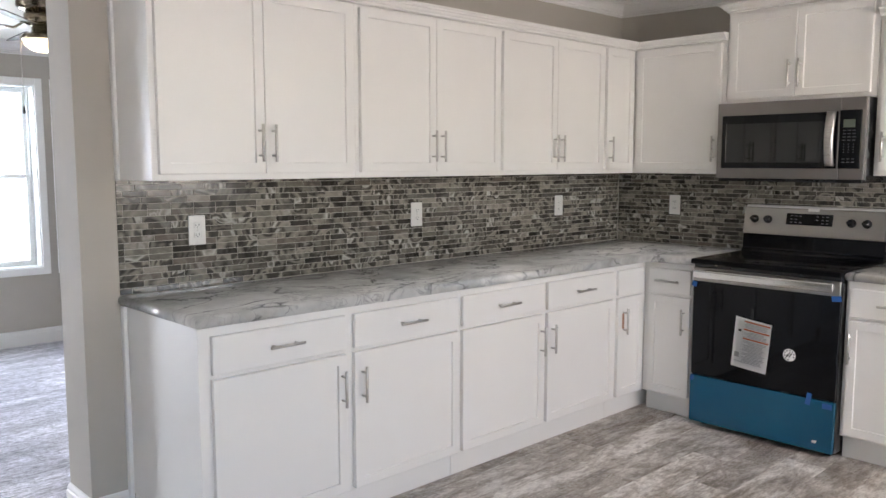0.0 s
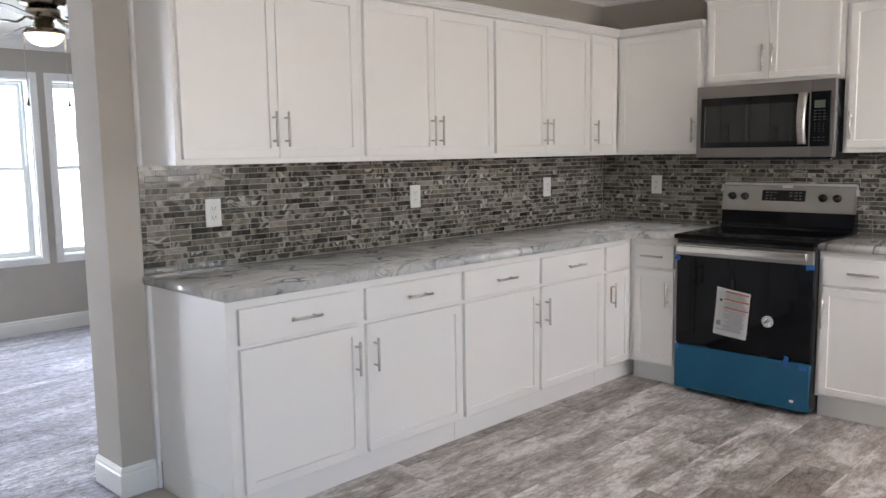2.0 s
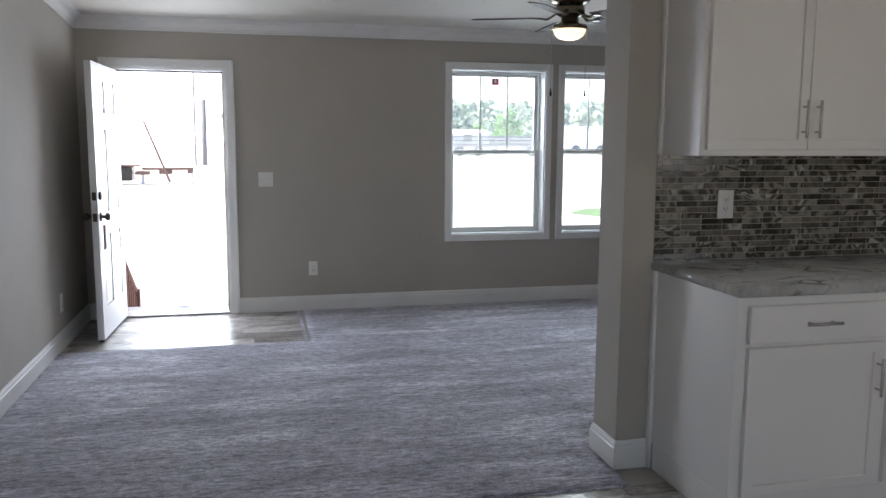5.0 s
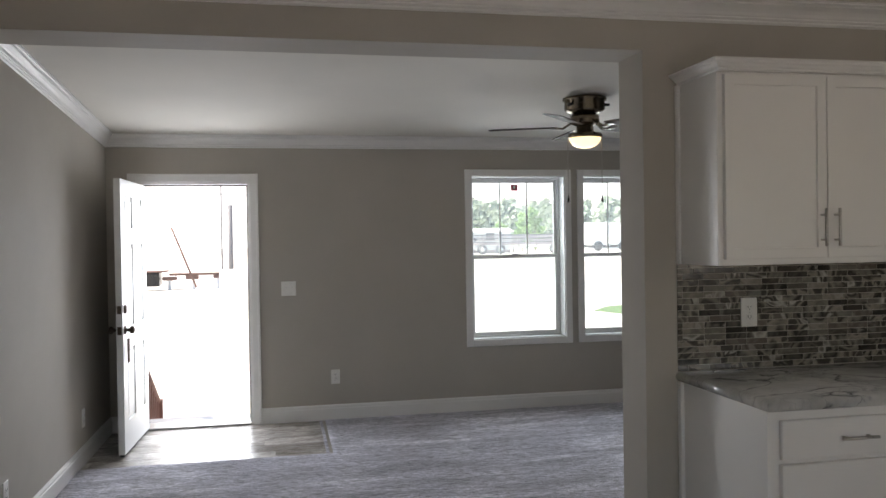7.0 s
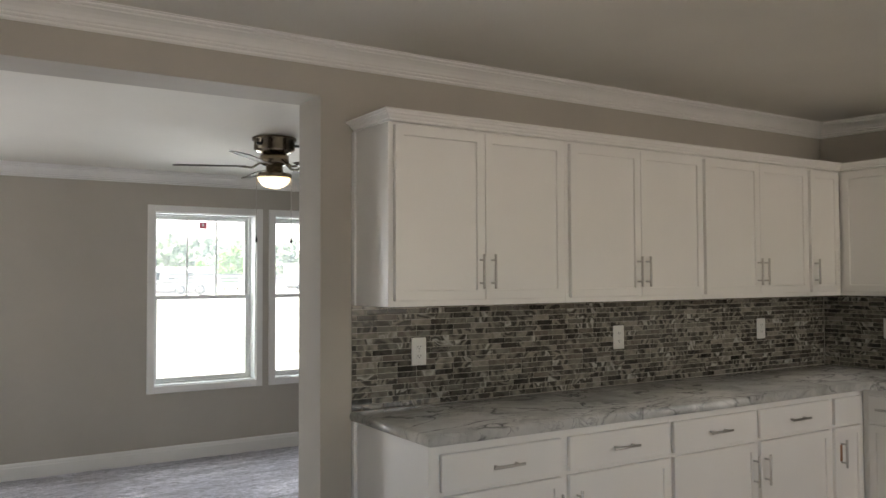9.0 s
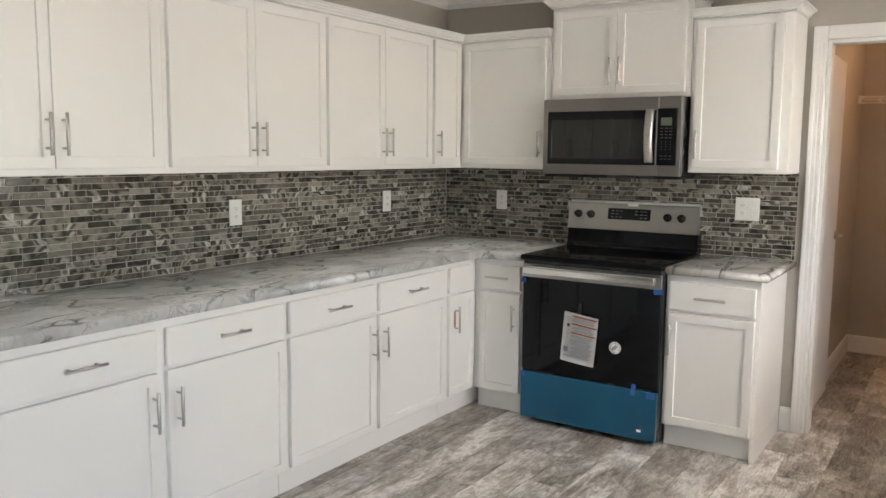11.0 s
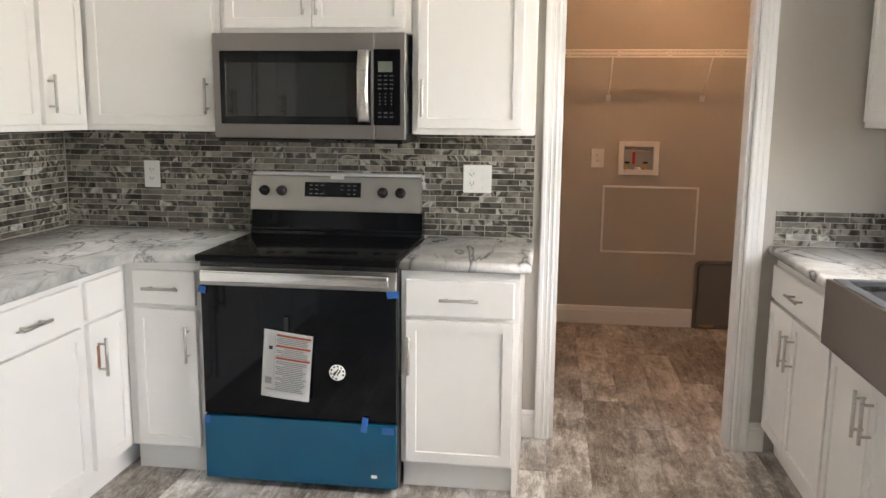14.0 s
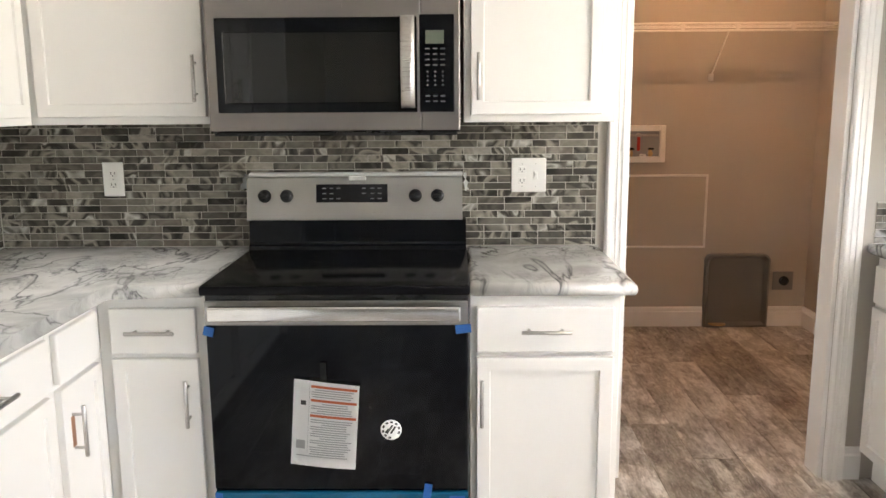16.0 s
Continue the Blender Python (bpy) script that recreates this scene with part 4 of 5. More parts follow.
def double_hung(name, x0, x1, grilles, sticker):
    """A double-hung window in the front wall with flat casing."""
    w = thing(name, "white double-hung vinyl window with flat white casing", "window", ((x0 + x1) / 2, FRONT, WZ0), kind="structure")
    c = 0.056
    part("casing", rounded(x0 - c, x0, FRONT - 0.018, FRONT + 0.004, WZ0 - c, WZ1 + c, 0.003), M_TRIM, w)
    part("casing", rounded(x1, x1 + c, FRONT - 0.018, FRONT + 0.004, WZ0 - c, WZ1 + c, 0.003), M_TRIM, w)
    part("casing", rounded(x0, x1, FRONT - 0.0176, FRONT + 0.004, WZ1, WZ1 + c, 0.003), M_TRIM, w)
    part("sill", rounded(x0, x1, FRONT - 0.0176, FRONT + 0.004, WZ0 - c, WZ0, 0.003), M_TRIM, w)
    # jamb lining
    for a, b, z0, z1 in ((x0 + 0.0005, x0 + 0.008, WZ0, WZ1), (x1 - 0.008, x1 - 0.0005, WZ0, WZ1), (x0 + 0.008, x1 - 0.008, WZ0 + 0.0005, WZ0 + 0.008), (x0 + 0.008, x1 - 0.008, WZ1 - 0.008, WZ1 - 0.0005)):
        part("jamb", rounded(a, b, FRONT + 0.001, FRONT + WT, z0, z1, 0.001), M_VINYL, w)
    mid = 1.318
    x0, x1 = x0 + 0.008, x1 - 0.008
    z0, z1 = WZ0 + 0.008, WZ1 - 0.008
    f, r = 0.014, 0.028
    for a, b, p, q in ((x0, x0 + f, z0, z1), (x1 - f, x1, z0, z1), (x0 + f, x1 - f, z0, z0 + f), (x0 + f, x1 - f, z1 - f, z1)):
        part("window_frame", rounded(a, b, FRONT + 0.115, FRONT + 0.19, p, q, 0.003), M_VINYL, w)
    x0, x1, z0, z1 = x0 + f, x1 - f, z0 + f, z1 - f
    for nm, y, a, b in (("lower_sash", FRONT + 0.122, z0, mid + 0.018), ("upper_sash", FRONT + 0.152, mid - 0.018, z1)):
        bm = joined(rounded(x0, x0 + r, y, y + 0.026, a, b, 0.003), rounded(x1 - r, x1, y, y + 0.026, a, b, 0.003),
                    rounded(x0 + r, x1 - r, y + 0.0005, y + 0.0255, a, a + r, 0.003), rounded(x0 + r, x1 - r, y + 0.0005, y + 0.0255, b - r, b, 0.003))
        sash = part(nm, bm, M_VINYL, w)
        pane = part("pane", solid(bmesh.new(), x0 + r, x1 - r, y + 0.011, y + 0.014, a + r, b - r), M_GLASS, sash)
        pane.visible_shadow = False
        if nm == "upper_sash":
            for g in (1, 2):
                gx = x0 + r + (x1 - x0 - 2 * r) * g / 3
                part("muntin", rounded(gx - 0.0065, gx + 0.0065, y + 0.004, y + 0.0105, a + r, b - r, 0.001), M_VINYL, sash)
            if sticker:
                st = part("sticker", rounded(-2.985, -2.922, y + 0.0085, y + 0.0105, z1 - 0.095, z1 - 0.040, 0.0004), M_PINK, sash, "pink and red window sticker")
                part("sticker_mark", rounded(-2.962, -2.945, y + 0.0075, y + 0.0088, z1 - 0.075, z1 - 0.050, 0.0003), M_PAPER, st)
    part("sash_lock", rounded((x0 + x1) / 2 - 0.03, (x0 + x1) / 2 + 0.03, FRONT + 0.112, FRONT + 0.124, mid + 0.012, mid + 0.026, 0.003), M_VINYL, w)
    return w


M_PINK = painted("pink_sticker", (0.55, 0.12, 0.16), 0.5).m
double_hung("window_1", *WINS[0], True, True)
double_hung("window_2", *WINS[1], True, False)

# ---- front door ----


def front_door():
    dj = thing("door_frame", "white casing and jamb of the front door", "door frame", (-5.6, FRONT, 0), kind="structure")
    for a, b in ((DX0 - 0.066, DX0), (DX1, DX1 + 0.066)):
        bm = joined(rounded(a, b, FRONT - 0.014, FRONT + 0.004, 0, DZ + 0.066, 0.002), rounded(a + (0.0 if a < DX0 - 0.01 else 0.046), a + (0.020 if a < DX0 - 0.01 else 0.066), FRONT - 0.021, FRONT - 0.012, 0, DZ + 0.066, 0.003))
        part("casing", bm, M_TRIM, dj)
    part("casing", joined(rounded(DX0, DX1, FRONT - 0.0136, FRONT + 0.004, DZ, DZ + 0.066, 0.002), rounded(DX0, DX1, FRONT - 0.0206, FRONT - 0.012, DZ + 0.046, DZ + 0.0655, 0.003)), M_TRIM, dj)
    for a, b, p, q in ((DX0 + 0.0005, DX0 + 0.02, 0, DZ), (DX1 - 0.02, DX1 - 0.0005, 0, DZ), (DX0 + 0.02, DX1 - 0.02, DZ - 0.02, DZ - 0.0005)):
        part("jamb", rounded(a, b, FRONT + 0.001, FRONT + WT, p, q, 0.001), M_TRIM, dj)
    part("weatherstrip", rounded(DX0 + 0.02, DX1 - 0.02, FRONT + 0.05, FRONT + 0.066, DZ - 0.032, DZ - 0.0205, 0.002), M_SLOT, dj)
    part("weatherstrip", rounded(DX1 - 0.030, DX1 - 0.0205, FRONT + 0.05, FRONT + 0.066, 0.02, DZ - 0.033, 0.002), M_SLOT, dj)
    part("threshold", rounded(DX0 + 0.02, DX1 - 0.02, FRONT - 0.01, FRONT + WT + 0.01, 0.0, 0.018, 0.005, 2), M_STEEL, dj, "metal threshold")
    # the leaf, built closed from its hinge and then swung into the room
    leaf = thing("front_door", "white six-panel front door standing open against the wall", "door", (DX0 + 0.018, FRONT + 0.004, 0.022))
    W, H, T = 0.815, 1.915, 0.044
    ang = -math.radians(92.5)
    turn = Matrix.Translation(leaf.location) @ Matrix.Rotation(ang, 4, "Z")

    def piece(nm, bm, mat, parent=leaf, label=""):
        bm.transform(turn)
        return part(nm, bm, mat, parent, label)

    cols = ((0.120, 0.365), (0.450, 0.695))
    rows = ((0.215, 0.72), (0.875, 1.46), (1.575, 1.80))
    bm = bmesh.new()
    xs = [0, cols[0][0], cols[0][1], cols[1][0], cols[1][1], W]
    zs = [0, *[v for r in rows for v in r], H]
    pieces = []
    for i in range(5):
        for j in range(7):
            hole = i in (1, 3) and j in (1, 3, 5)
            if not hole:
                pieces.append(solid(bmesh.new(), xs[i], xs[i + 1], 0, T, zs[j], zs[j + 1]))
    slab_bm = joined(*pieces)
    bmesh.ops.remove_doubles(slab_bm, verts=slab_bm.verts[:], dist=1e-5)
    body = piece("leaf", slab_bm, M_DOORWHITE)
    for a, b in cols:
        for p, q in rows:
            bm = joined(rounded(a, b, 0.012, T - 0.012, p, q, 0.001), rounded(a + 0.028, b - 0.028, 0.003, T - 0.003, p + 0.028, q - 0.028, 0.008))
            piece("panel", bm, M_DOORWHITE, body)
    for s in (-1, 1):
        y = T / 2 + s * T / 2
        kn = turned([(0.031, 0), (0.031, 0.006), (0.012, 0.010), (0.012, 0.030), (0.024, 0.038), (0.028, 0.050), (0.022, 0.062), (0.008, 0.066)], 20)
        kn.transform(Matrix.Translation((W - 0.065, y, 0.86)) @ Matrix.Rotation(-s * math.pi / 2, 4, "X"))
        piece("knob", kn, M_DOORBRONZE, body, "dark bronze knob")
        db = turned([(0.030, 0), (0.030, 0.008), (0.024, 0.014), (0.010, 0.016)], 20)
        db.transform(Matrix.Translation((W - 0.065, y, 1.005)) @ Matrix.Rotation(-s * math.pi / 2, 4, "X"))
        piece("deadbolt", db, M_DOORBRONZE, body, "dark bronze deadbolt")
    for z in (0.86, 1.005):
        piece("latch_plate", rounded(W - 0.001, W + 0.002, 0.008, T - 0.008, z - 0.028, z + 0.028, 0.001), M_DOORBRONZE, body)
    piece("door_tag", rounded(W - 0.105, W - 0.065, T + 0.012, T + 0.024, 0.63, 0.80, 0.003), M_TAG, body, "brown hanging tag")
    piece("bottom_sweep", rounded(0.005, W - 0.005, 0.006, T - 0.006, -0.016, 0.001, 0.002), M_SLOT, body)
    for z in (0.2, 0.95, 1.7):
        piece("hinge", rounded(-0.008, 0.004, -0.006, 0.006, z - 0.05, z + 0.05, 0.002), M_DOORBRONZE, body)
    return leaf


M_TAG = painted("brown_tag", (0.13, 0.09, 0.06), 0.7).m
front_door()

# ---- utility doorway ----
UY0, UY1, UZ = -2.27, -3.064, 2.03
dj = thing("door_frame", "white fluted casing round the utility room doorway", "door frame", (0, -2.66, 0), kind="structure")
for x0, x1 in ((-0.016, 0.008), (0.118, 0.136)):
    s = -1 if x0 < 0 else 1
    for a, b in ((UY0, UY0 + 0.066), (UY1 - 0.070, UY1)):
        part("casing", rounded(x0, x1, a, b, 0, UZ + 0.066, 0.003), M_TRIM, dj)
        o = (x0 - 0.0035, x0 + 0.002) if s < 0 else (x1 - 0.002, x1 + 0.0035)
        for f0, f1 in ((0.004, 0.014), (0.024, 0.030), (0.044, 0.062)):
            lo, hi = (a + f0, a + f1) if a == UY0 else (b - f1, b - f0)
            part("bead", rounded(*o, lo, hi, 0.001, UZ + 0.066, 0.0028, 2), M_TRIM, dj)
    part("casing", rounded(x0, x1, UY1, UY0, UZ, UZ + 0.066, 0.003), M_TRIM, dj)
for a, b, p, q in ((UY0 - 0.018, UY0, 0, UZ - 0.001), (UY1, UY1 + 0.018, 0, UZ - 0.001), (UY1 + 0.018, UY0 - 0.018, UZ - 0.018, UZ - 0.0005)):
    part("jamb", rounded(0.007, 0.119, a + 0.0005, b - 0.0005, p, q, 0.001), M_TRIM, dj)
ud = thing("utility_door", "white interior door standing open along the utility wall", "door", (0.14, -2.25, 0.01))
leaf = part("leaf", rounded(0.14, 0.905, -2.244, -2.210, 0.012, 2.005, 0.002), M_DOORWHITE, ud)
lv = joined(turned([(0.027, 0), (0.027, 0.007), (0.012, 0.010), (0.012, 0.038)], 18))
lv.transform(Matrix.Translation((0.845, -2.244, 0.985)) @ Matrix.Rotation(math.pi / 2, 4, "X"))
part("lever", joined(lv, rounded(0.735, 0.858, -2.292, -2.278, 0.976, 0.994, 0.005, 2)), M_NICKEL, leaf, "satin nickel lever")

# ---- utility room things ----
UX = 2.15


def wire_shelf():
    sh = thing("wire_shelf", "white coated wire shelf on slanted braces across the wall", "shelf", (2.0, -3.05, 1.85))
    xf, y0, y1, z = 1.85, -3.892, -2.208, 1.862
    for x, zz, r in ((xf, z, 0.006), (xf, z - 0.040, 0.006), (xf, z - 0.014, 0.002), (xf, z - 0.026, 0.002), (UX - 0.012, z, 0.003), (2.0, z - 0.005, 0.003)):
        part("long_wire", rod((x, y0, zz), (x, y1, zz), r, 8), M_PLASTIC, sh)
    n = 66
    me = mesh_of("cross_wire", rod((xf, 0, z), (UX - 0.004, 0, z), 0.0018, 5), M_PLASTIC)
    for i in range(n):
        ob = new("cross_wire", me)
        ob.parent = sh
        ob.location = Vector((0, y0 + 0.01 + (y1 - y0 - 0.02) * i / (n - 1), 0)) - sh.location
    for y in (-2.338, -2.651, -2.965, -3.278, -3.591):
        part("lip_clip", rounded(xf - 0.004, xf + 0.002, y - 0.011, y + 0.011, z - 0.044, z + 0.004, 0.001), M_PLASTIC, sh)
    for y in (-2.614, -3.230):
        br = part("brace", rod((xf, y, z - 0.036), (UX - 0.006, y, 1.575), 0.005, 8), M_PLASTIC, sh)
        part("brace_foot", rounded(UX - 0.014, UX - 0.0005, y - 0.015, y + 0.015, 1.548, 1.592, 0.003), M_PLASTIC, br)
    for y, s in ((y0, 1), (y1, -1)):
        part("end_bracket", rounded(xf - 0.008, xf + 0.03, y - 0.006 * s, y + 0.012 * s, z - 0.046, z + 0.012, 0.003), M_PLASTIC, sh)
    return sh


wire_shelf()


def washer_box():
    wb = thing("washer_outlet_box", "white recessed washer outlet box with red and brass valves", "valve box", (UX, -2.84, 1.16))
    y0, y1, z0, z1 = -2.967, -2.700, 1.055, 1.283
    for a, b, p, q in ((y0, y0 + 0.035, z0, z1), (y1 - 0.035, y1, z0, z1), (y0 + 0.035, y1 - 0.035, z0, z0 + 0.036), (y0 + 0.035, y1 - 0.035, z1 - 0.036, z1)):
        part("flange", rounded(UX - 0.030, UX - 0.0005, a, b, p, q, 0.003), M_PLASTIC, wb)
    part("back", rounded(UX - 0.004, UX - 0.001, y0 + 0.035, y1 - 0.035, z0 + 0.036, z1 - 0.036, 0.0005), M_GREYPLASTIC, wb)
    for y in (-2.755, -2.876):
        v = part("valve", joined(rod((UX - 0.016, y, z0 + 0.037), (UX - 0.016, y, z0 + 0.080), 0.011), rod((UX - 0.034, y, z0 + 0.056), (UX - 0.006, y, z0 + 0.056), 0.013)), M_BRASS, wb, "brass hose valve")
        part("valve_handle", rounded(UX - 0.030, UX - 0.008, y - 0.020, y + 0.014, z0 + 0.078, z0 + 0.090, 0.003), M_BLACK, v)
    bar = part("cross_bar", rod((UX - 0.012, -2.736, z1 - 0.062), (UX - 0.012, -2.930, z1 - 0.062), 0.006), M_NICKEL, wb)
    part("shut_off_body", rod((UX - 0.028, -2.800, z1 - 0.062), (UX - 0.006, -2.800, z1 - 0.062), 0.014), M_NICKEL, bar)
    part("shut_off_lever", rounded(UX - 0.034, UX - 0.026, -2.810, -2.790, z1 - 0.155, z1 - 0.070, 0.004, 2), M_RED, bar, "red shut-off lever")
    part("drain", rod((UX - 0.016, -2.83, z0 + 0.037), (UX - 0.016, -2.83, z0 + 0.052), 0.02), M_PLASTIC, wb)
    return wb


M_GREYPLASTIC = painted("grey_plastic", (0.36, 0.36, 0.36), 0.5).m
M_RED = painted("red_pipe", (0.5, 0.03, 0.02), 0.4).m
washer_box()
ap = thing("access_panel", "wall-coloured access panel edged with thin white trim", "access panel", (UX, -2.925, 0.51))
y0, y1, z0, z1 = -3.247, -2.602, 0.512, 0.978
part("cover", rounded(UX - 0.006, UX - 0.0005, y0 + 0.004, y1 - 0.004, z0 + 0.004, z1 - 0.004, 0.001), M_WALL, ap)
for a, b, p, q in ((y0, y0 + 0.014, z0, z1), (y1 - 0.014, y1, z0, z1), (y0 + 0.014, y1 - 0.014, z0, z0 + 0.014), (y0 + 0.014, y1 - 0.014, z1 - 0.014, z1)):
    part("edge_trim", rounded(UX - 0.013, UX - 0.0003, a, b, p, q, 0.003), M_TRIM, ap)


def dryer_box():
    """A recessed metal box for a dryer hose, standing on the floor and let into the wall."""
    bx = thing("dryer_vent_box", "grey metal recessed dryer vent box at floor level", "vent box", (UX, -3.452, 0))
    y0, y1, z1 = -3.654, -3.251, 0.475
    pts = []
    for cx, cy, a0 in ((y1 - 0.04, z1 - 0.04, 0), (y0 + 0.04, z1 - 0.04, 90)):
        pts += [(cx + 0.04 * math.cos(math.radians(a0 + k * 18)), cy + 0.04 * math.sin(math.radians(a0 + k * 18))) for k in range(6)]
    pts = [(y1, 0.004), *pts, (y0, 0.004)]
    bm = bmesh.new()

    def ring(x, inset):
        cy, cz = (y0 + y1) / 2, z1 / 2
        return [bm.verts.new((x, cy + (p - cy) * (1 - inset / 0.2), cz + (q - cz) * (1 - inset / 0.24))) for p, q in pts]

    loops = [ring(UX - 0.001, 0), ring(UX - 0.045, 0), ring(UX - 0.047, 0.010), ring(UX - 0.012, 0.028)]
    k = len(pts)
    for a, b in zip(loops, loops[1:]):
        for i in range(k):
            bm.faces.new((a[i], a[(i + 1) % k], b[(i + 1) % k], b[i]))
    bm.faces.new(loops[-1])
    bmesh.ops.recalc_face_normals(bm, faces=bm.faces[:])
    part("box", bm, M_ZINC, bx)
    ho = turned([(0.055, 0), (0.055, 0.004), (0.045, 0.006)], 24)
    ho.transform(Matrix.Translation((UX - 0.030, -3.34, 0.020)))
    part("duct_collar", ho, M_BRASS, bx)
    return bx


M_ZINC = steel("dull_zinc", (0.30, 0.30, 0.29), 0.5)
dryer_box()
do = thing("dryer_outlet", "brown square dryer outlet with a round black socket", "outlet", (UX, -3.754, 0.296))
pl = part("plate", rounded(UX - 0.006, UX - 0.0005, -3.819, -3.689, 0.237, 0.356, 0.002), M_ZINC, do)
soc = turned([(0.03, 0), (0.03, 0.012), (0.022, 0.014)], 24)
soc.transform(Matrix.Translation((UX - 0.005, -3.758, 0.297)) @ Matrix.Rotation(-math.pi / 2, 4, "Y"))
part("socket", soc, M_BLACK, pl)

# ---- ceiling fixtures ----
cz = kitchen_ceiling(-1.29)
can = thing("recessed_light", "white recessed ceiling light, switched off", "ceiling light", (-1.04, -1.29, cz))
tr = turned([(0.062, -0.002), (0.066, -0.012), (0.092, -0.010), (0.096, 0.004), (0.062, 0.006)], 36)
tr.transform(Matrix.Translation((-1.04, -1.29, cz)))
part("trim_ring", tr, M_PLASTIC, can)
ba = turned([(0.0635, -0.0045), (0.064, 0.004)], 36)
ba.transform(Matrix.Translation((-1.04, -1.29, cz)))
part("baffle", ba, M_GREYPLASTIC, can)


FAN = (-2.925, 2.14)


def ceiling_fan():
    fx, fy = FAN
    top = living_ceiling(fy) + 0.008
    fan = thing("ceiling_fan", "low-mount dark bronze ceiling fan with lit glass bowl", "ceiling fan", (fx, fy, top))

    def at(bm):
        bm.transform(Matrix.Translation((fx, fy, 0)))
        return bm

    part("housing", at(turned([(0.120, top), (0.150, top - 0.008), (0.151, top - 0.024), (0.137, top - 0.032), (0.139, top - 0.086), (0.118, top - 0.106), (0.075, top - 0.116)], 36)), M_BRONZE, fan, "polished dark bronze motor housing")
    part("rotor", at(turned([(0.070, top - 0.112), (0.098, top - 0.128), (0.100, top - 0.172), (0.060, top - 0.198)], 30)), M_BRONZE, fan)
    for k in range(3):
        a = math.radians(90 + k * 120)
        part("vent_slot", at(rounded(0.141 * math.cos(a) - 0.03, 0.141 * math.cos(a) + 0.03, 0.141 * math.sin(a) - 0.012, 0.141 * math.sin(a) + 0.008, top - 0.070, top - 0.052, 0.004)), M_BLACK, fan)
    part("switch_cup", at(turned([(0.045, top - 0.195), (0.060, top - 0.205), (0.060, top - 0.240), (0.112, top - 0.250), (0.118, top - 0.262), (0.118, top - 0.278), (0.108, top - 0.280)], 30)), M_BRONZE, fan)
    part("glass_bowl", at(turned([(0.108, top - 0.279), (0.106, top - 0.295), (0.092, top - 0.318), (0.066, top - 0.338), (0.034, top - 0.348), (0.004, top - 0.351)], 36)), M_BOWL, fan, "frosted glass bowl, glowing warm")
    zb = top - 0.215
    for k in range(5):
        a = math.radians(FAN_TURN + 72 * k)
        m = Matrix.Translation((fx, fy, zb)) @ Matrix.Rotation(a, 4, "Z")
        ir = joined(rod((0.085, 0, 0.045), (0.15, 0.012, 0.004), 0.007, 8), rod((0.085, 0, 0.045), (0.15, -0.012, 0.004), 0.007, 8), rod((0.15, 0.012, 0.004), (0.205, 0.02, 0.010), 0.006, 8), rod((0.15, -0.012, 0.004), (0.205, -0.02, 0.010), 0.006, 8), rounded(0.16, 0.235, -0.03, 0.03, 0.006, 0.010, 0.002))
        ir.transform(m)
        iron = part("blade_iron", ir, M_BRONZE, fan)
        bm = bmesh.new()
        n = 12
        outline = [(0.19, -0.052), (0.45, -0.066), (0.62, -0.068)] + [(0.62 + 0.045 * math.sin(math.pi * i / n), -0.068 * math.cos(math.pi * i / n)) for i in range(1, n)] + [(0.62, 0.068), (0.45, 0.066), (0.19, 0.052)]
        lo = [bm.verts.new((x, y, 0.011)) for x, y in outline]
        hi = [bm.verts.new((x, y, 0.016)) for x, y in outline]
        bm.faces.new(list(reversed(lo)))
        bm.faces.new(hi)
        for i in range(len(outline)):
            bm.faces.new((lo[i], lo[(i + 1) % len(lo)], hi[(i + 1) % len(lo)], hi[i]))
        bm.transform(m @ Matrix.Rotation(math.radians(-11), 4, "X"))
        part("blade", bm, M_BLADE, fan, "dark brown fan blade")
    for dx, z1 in ((-0.125, 1.72), (0.122, 1.72)):
        ch = part("pull_chain", joined(rod((fx + dx, fy, z1 + 0.05), (fx + dx, fy, top - 0.262), 0.0028, 6), rod((fx + dx * 0.8, fy, top - 0.264), (fx + dx, fy, top - 0.266), 0.003, 6)), M_NICKEL, fan)
        fob = turned([(0.002, z1 + 0.052), (0.006, z1 + 0.03), (0.009, z1 + 0.005), (0.004, z1)], 12)
        fob.transform(Matrix.Translation((fx + dx, fy, 0)))
        part("fob", fob, M_BLACK, ch, "small dark pull-chain fob")
    return fan, top


FAN_TURN = 14
mb = Mat("dark_walnut_blade", 0.6, spec=0.25)
M_BLADE = mb.color(mb.ramp(mb.noise(mb.scaled(mb.place(), (4, 30, 4)), 3, 5), [(0.3, (0.045, 0.032, 0.025)), (0.7, (0.09, 0.065, 0.05))])).m
mb = Mat("lit_frosted_glass", 0.4, 0, (0.85, 0.72, 0.5))
mb.b.inputs["Emission Color"].default_value = (1.0, 0.78, 0.45, 1)
mb.b.inputs["Emission Strength"].default_value = 0.75
M_BOWL = mb.m
fan, fan_top = ceiling_fan()

# ---- outdoors ----


def sand():
    m = Mat("pale_sandy_ground", 0.95)
    p = m.place()
    m.color(m.ramp(m.noise(p, 0.35, 6), [(0.3, (0.55, 0.52, 0.46)), (0.7, (0.68, 0.65, 0.60))]))
    return m.bump(m.noise(p, 6, 6), 0.4, 0.03).m


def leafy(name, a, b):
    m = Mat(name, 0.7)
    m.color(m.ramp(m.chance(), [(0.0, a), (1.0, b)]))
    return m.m


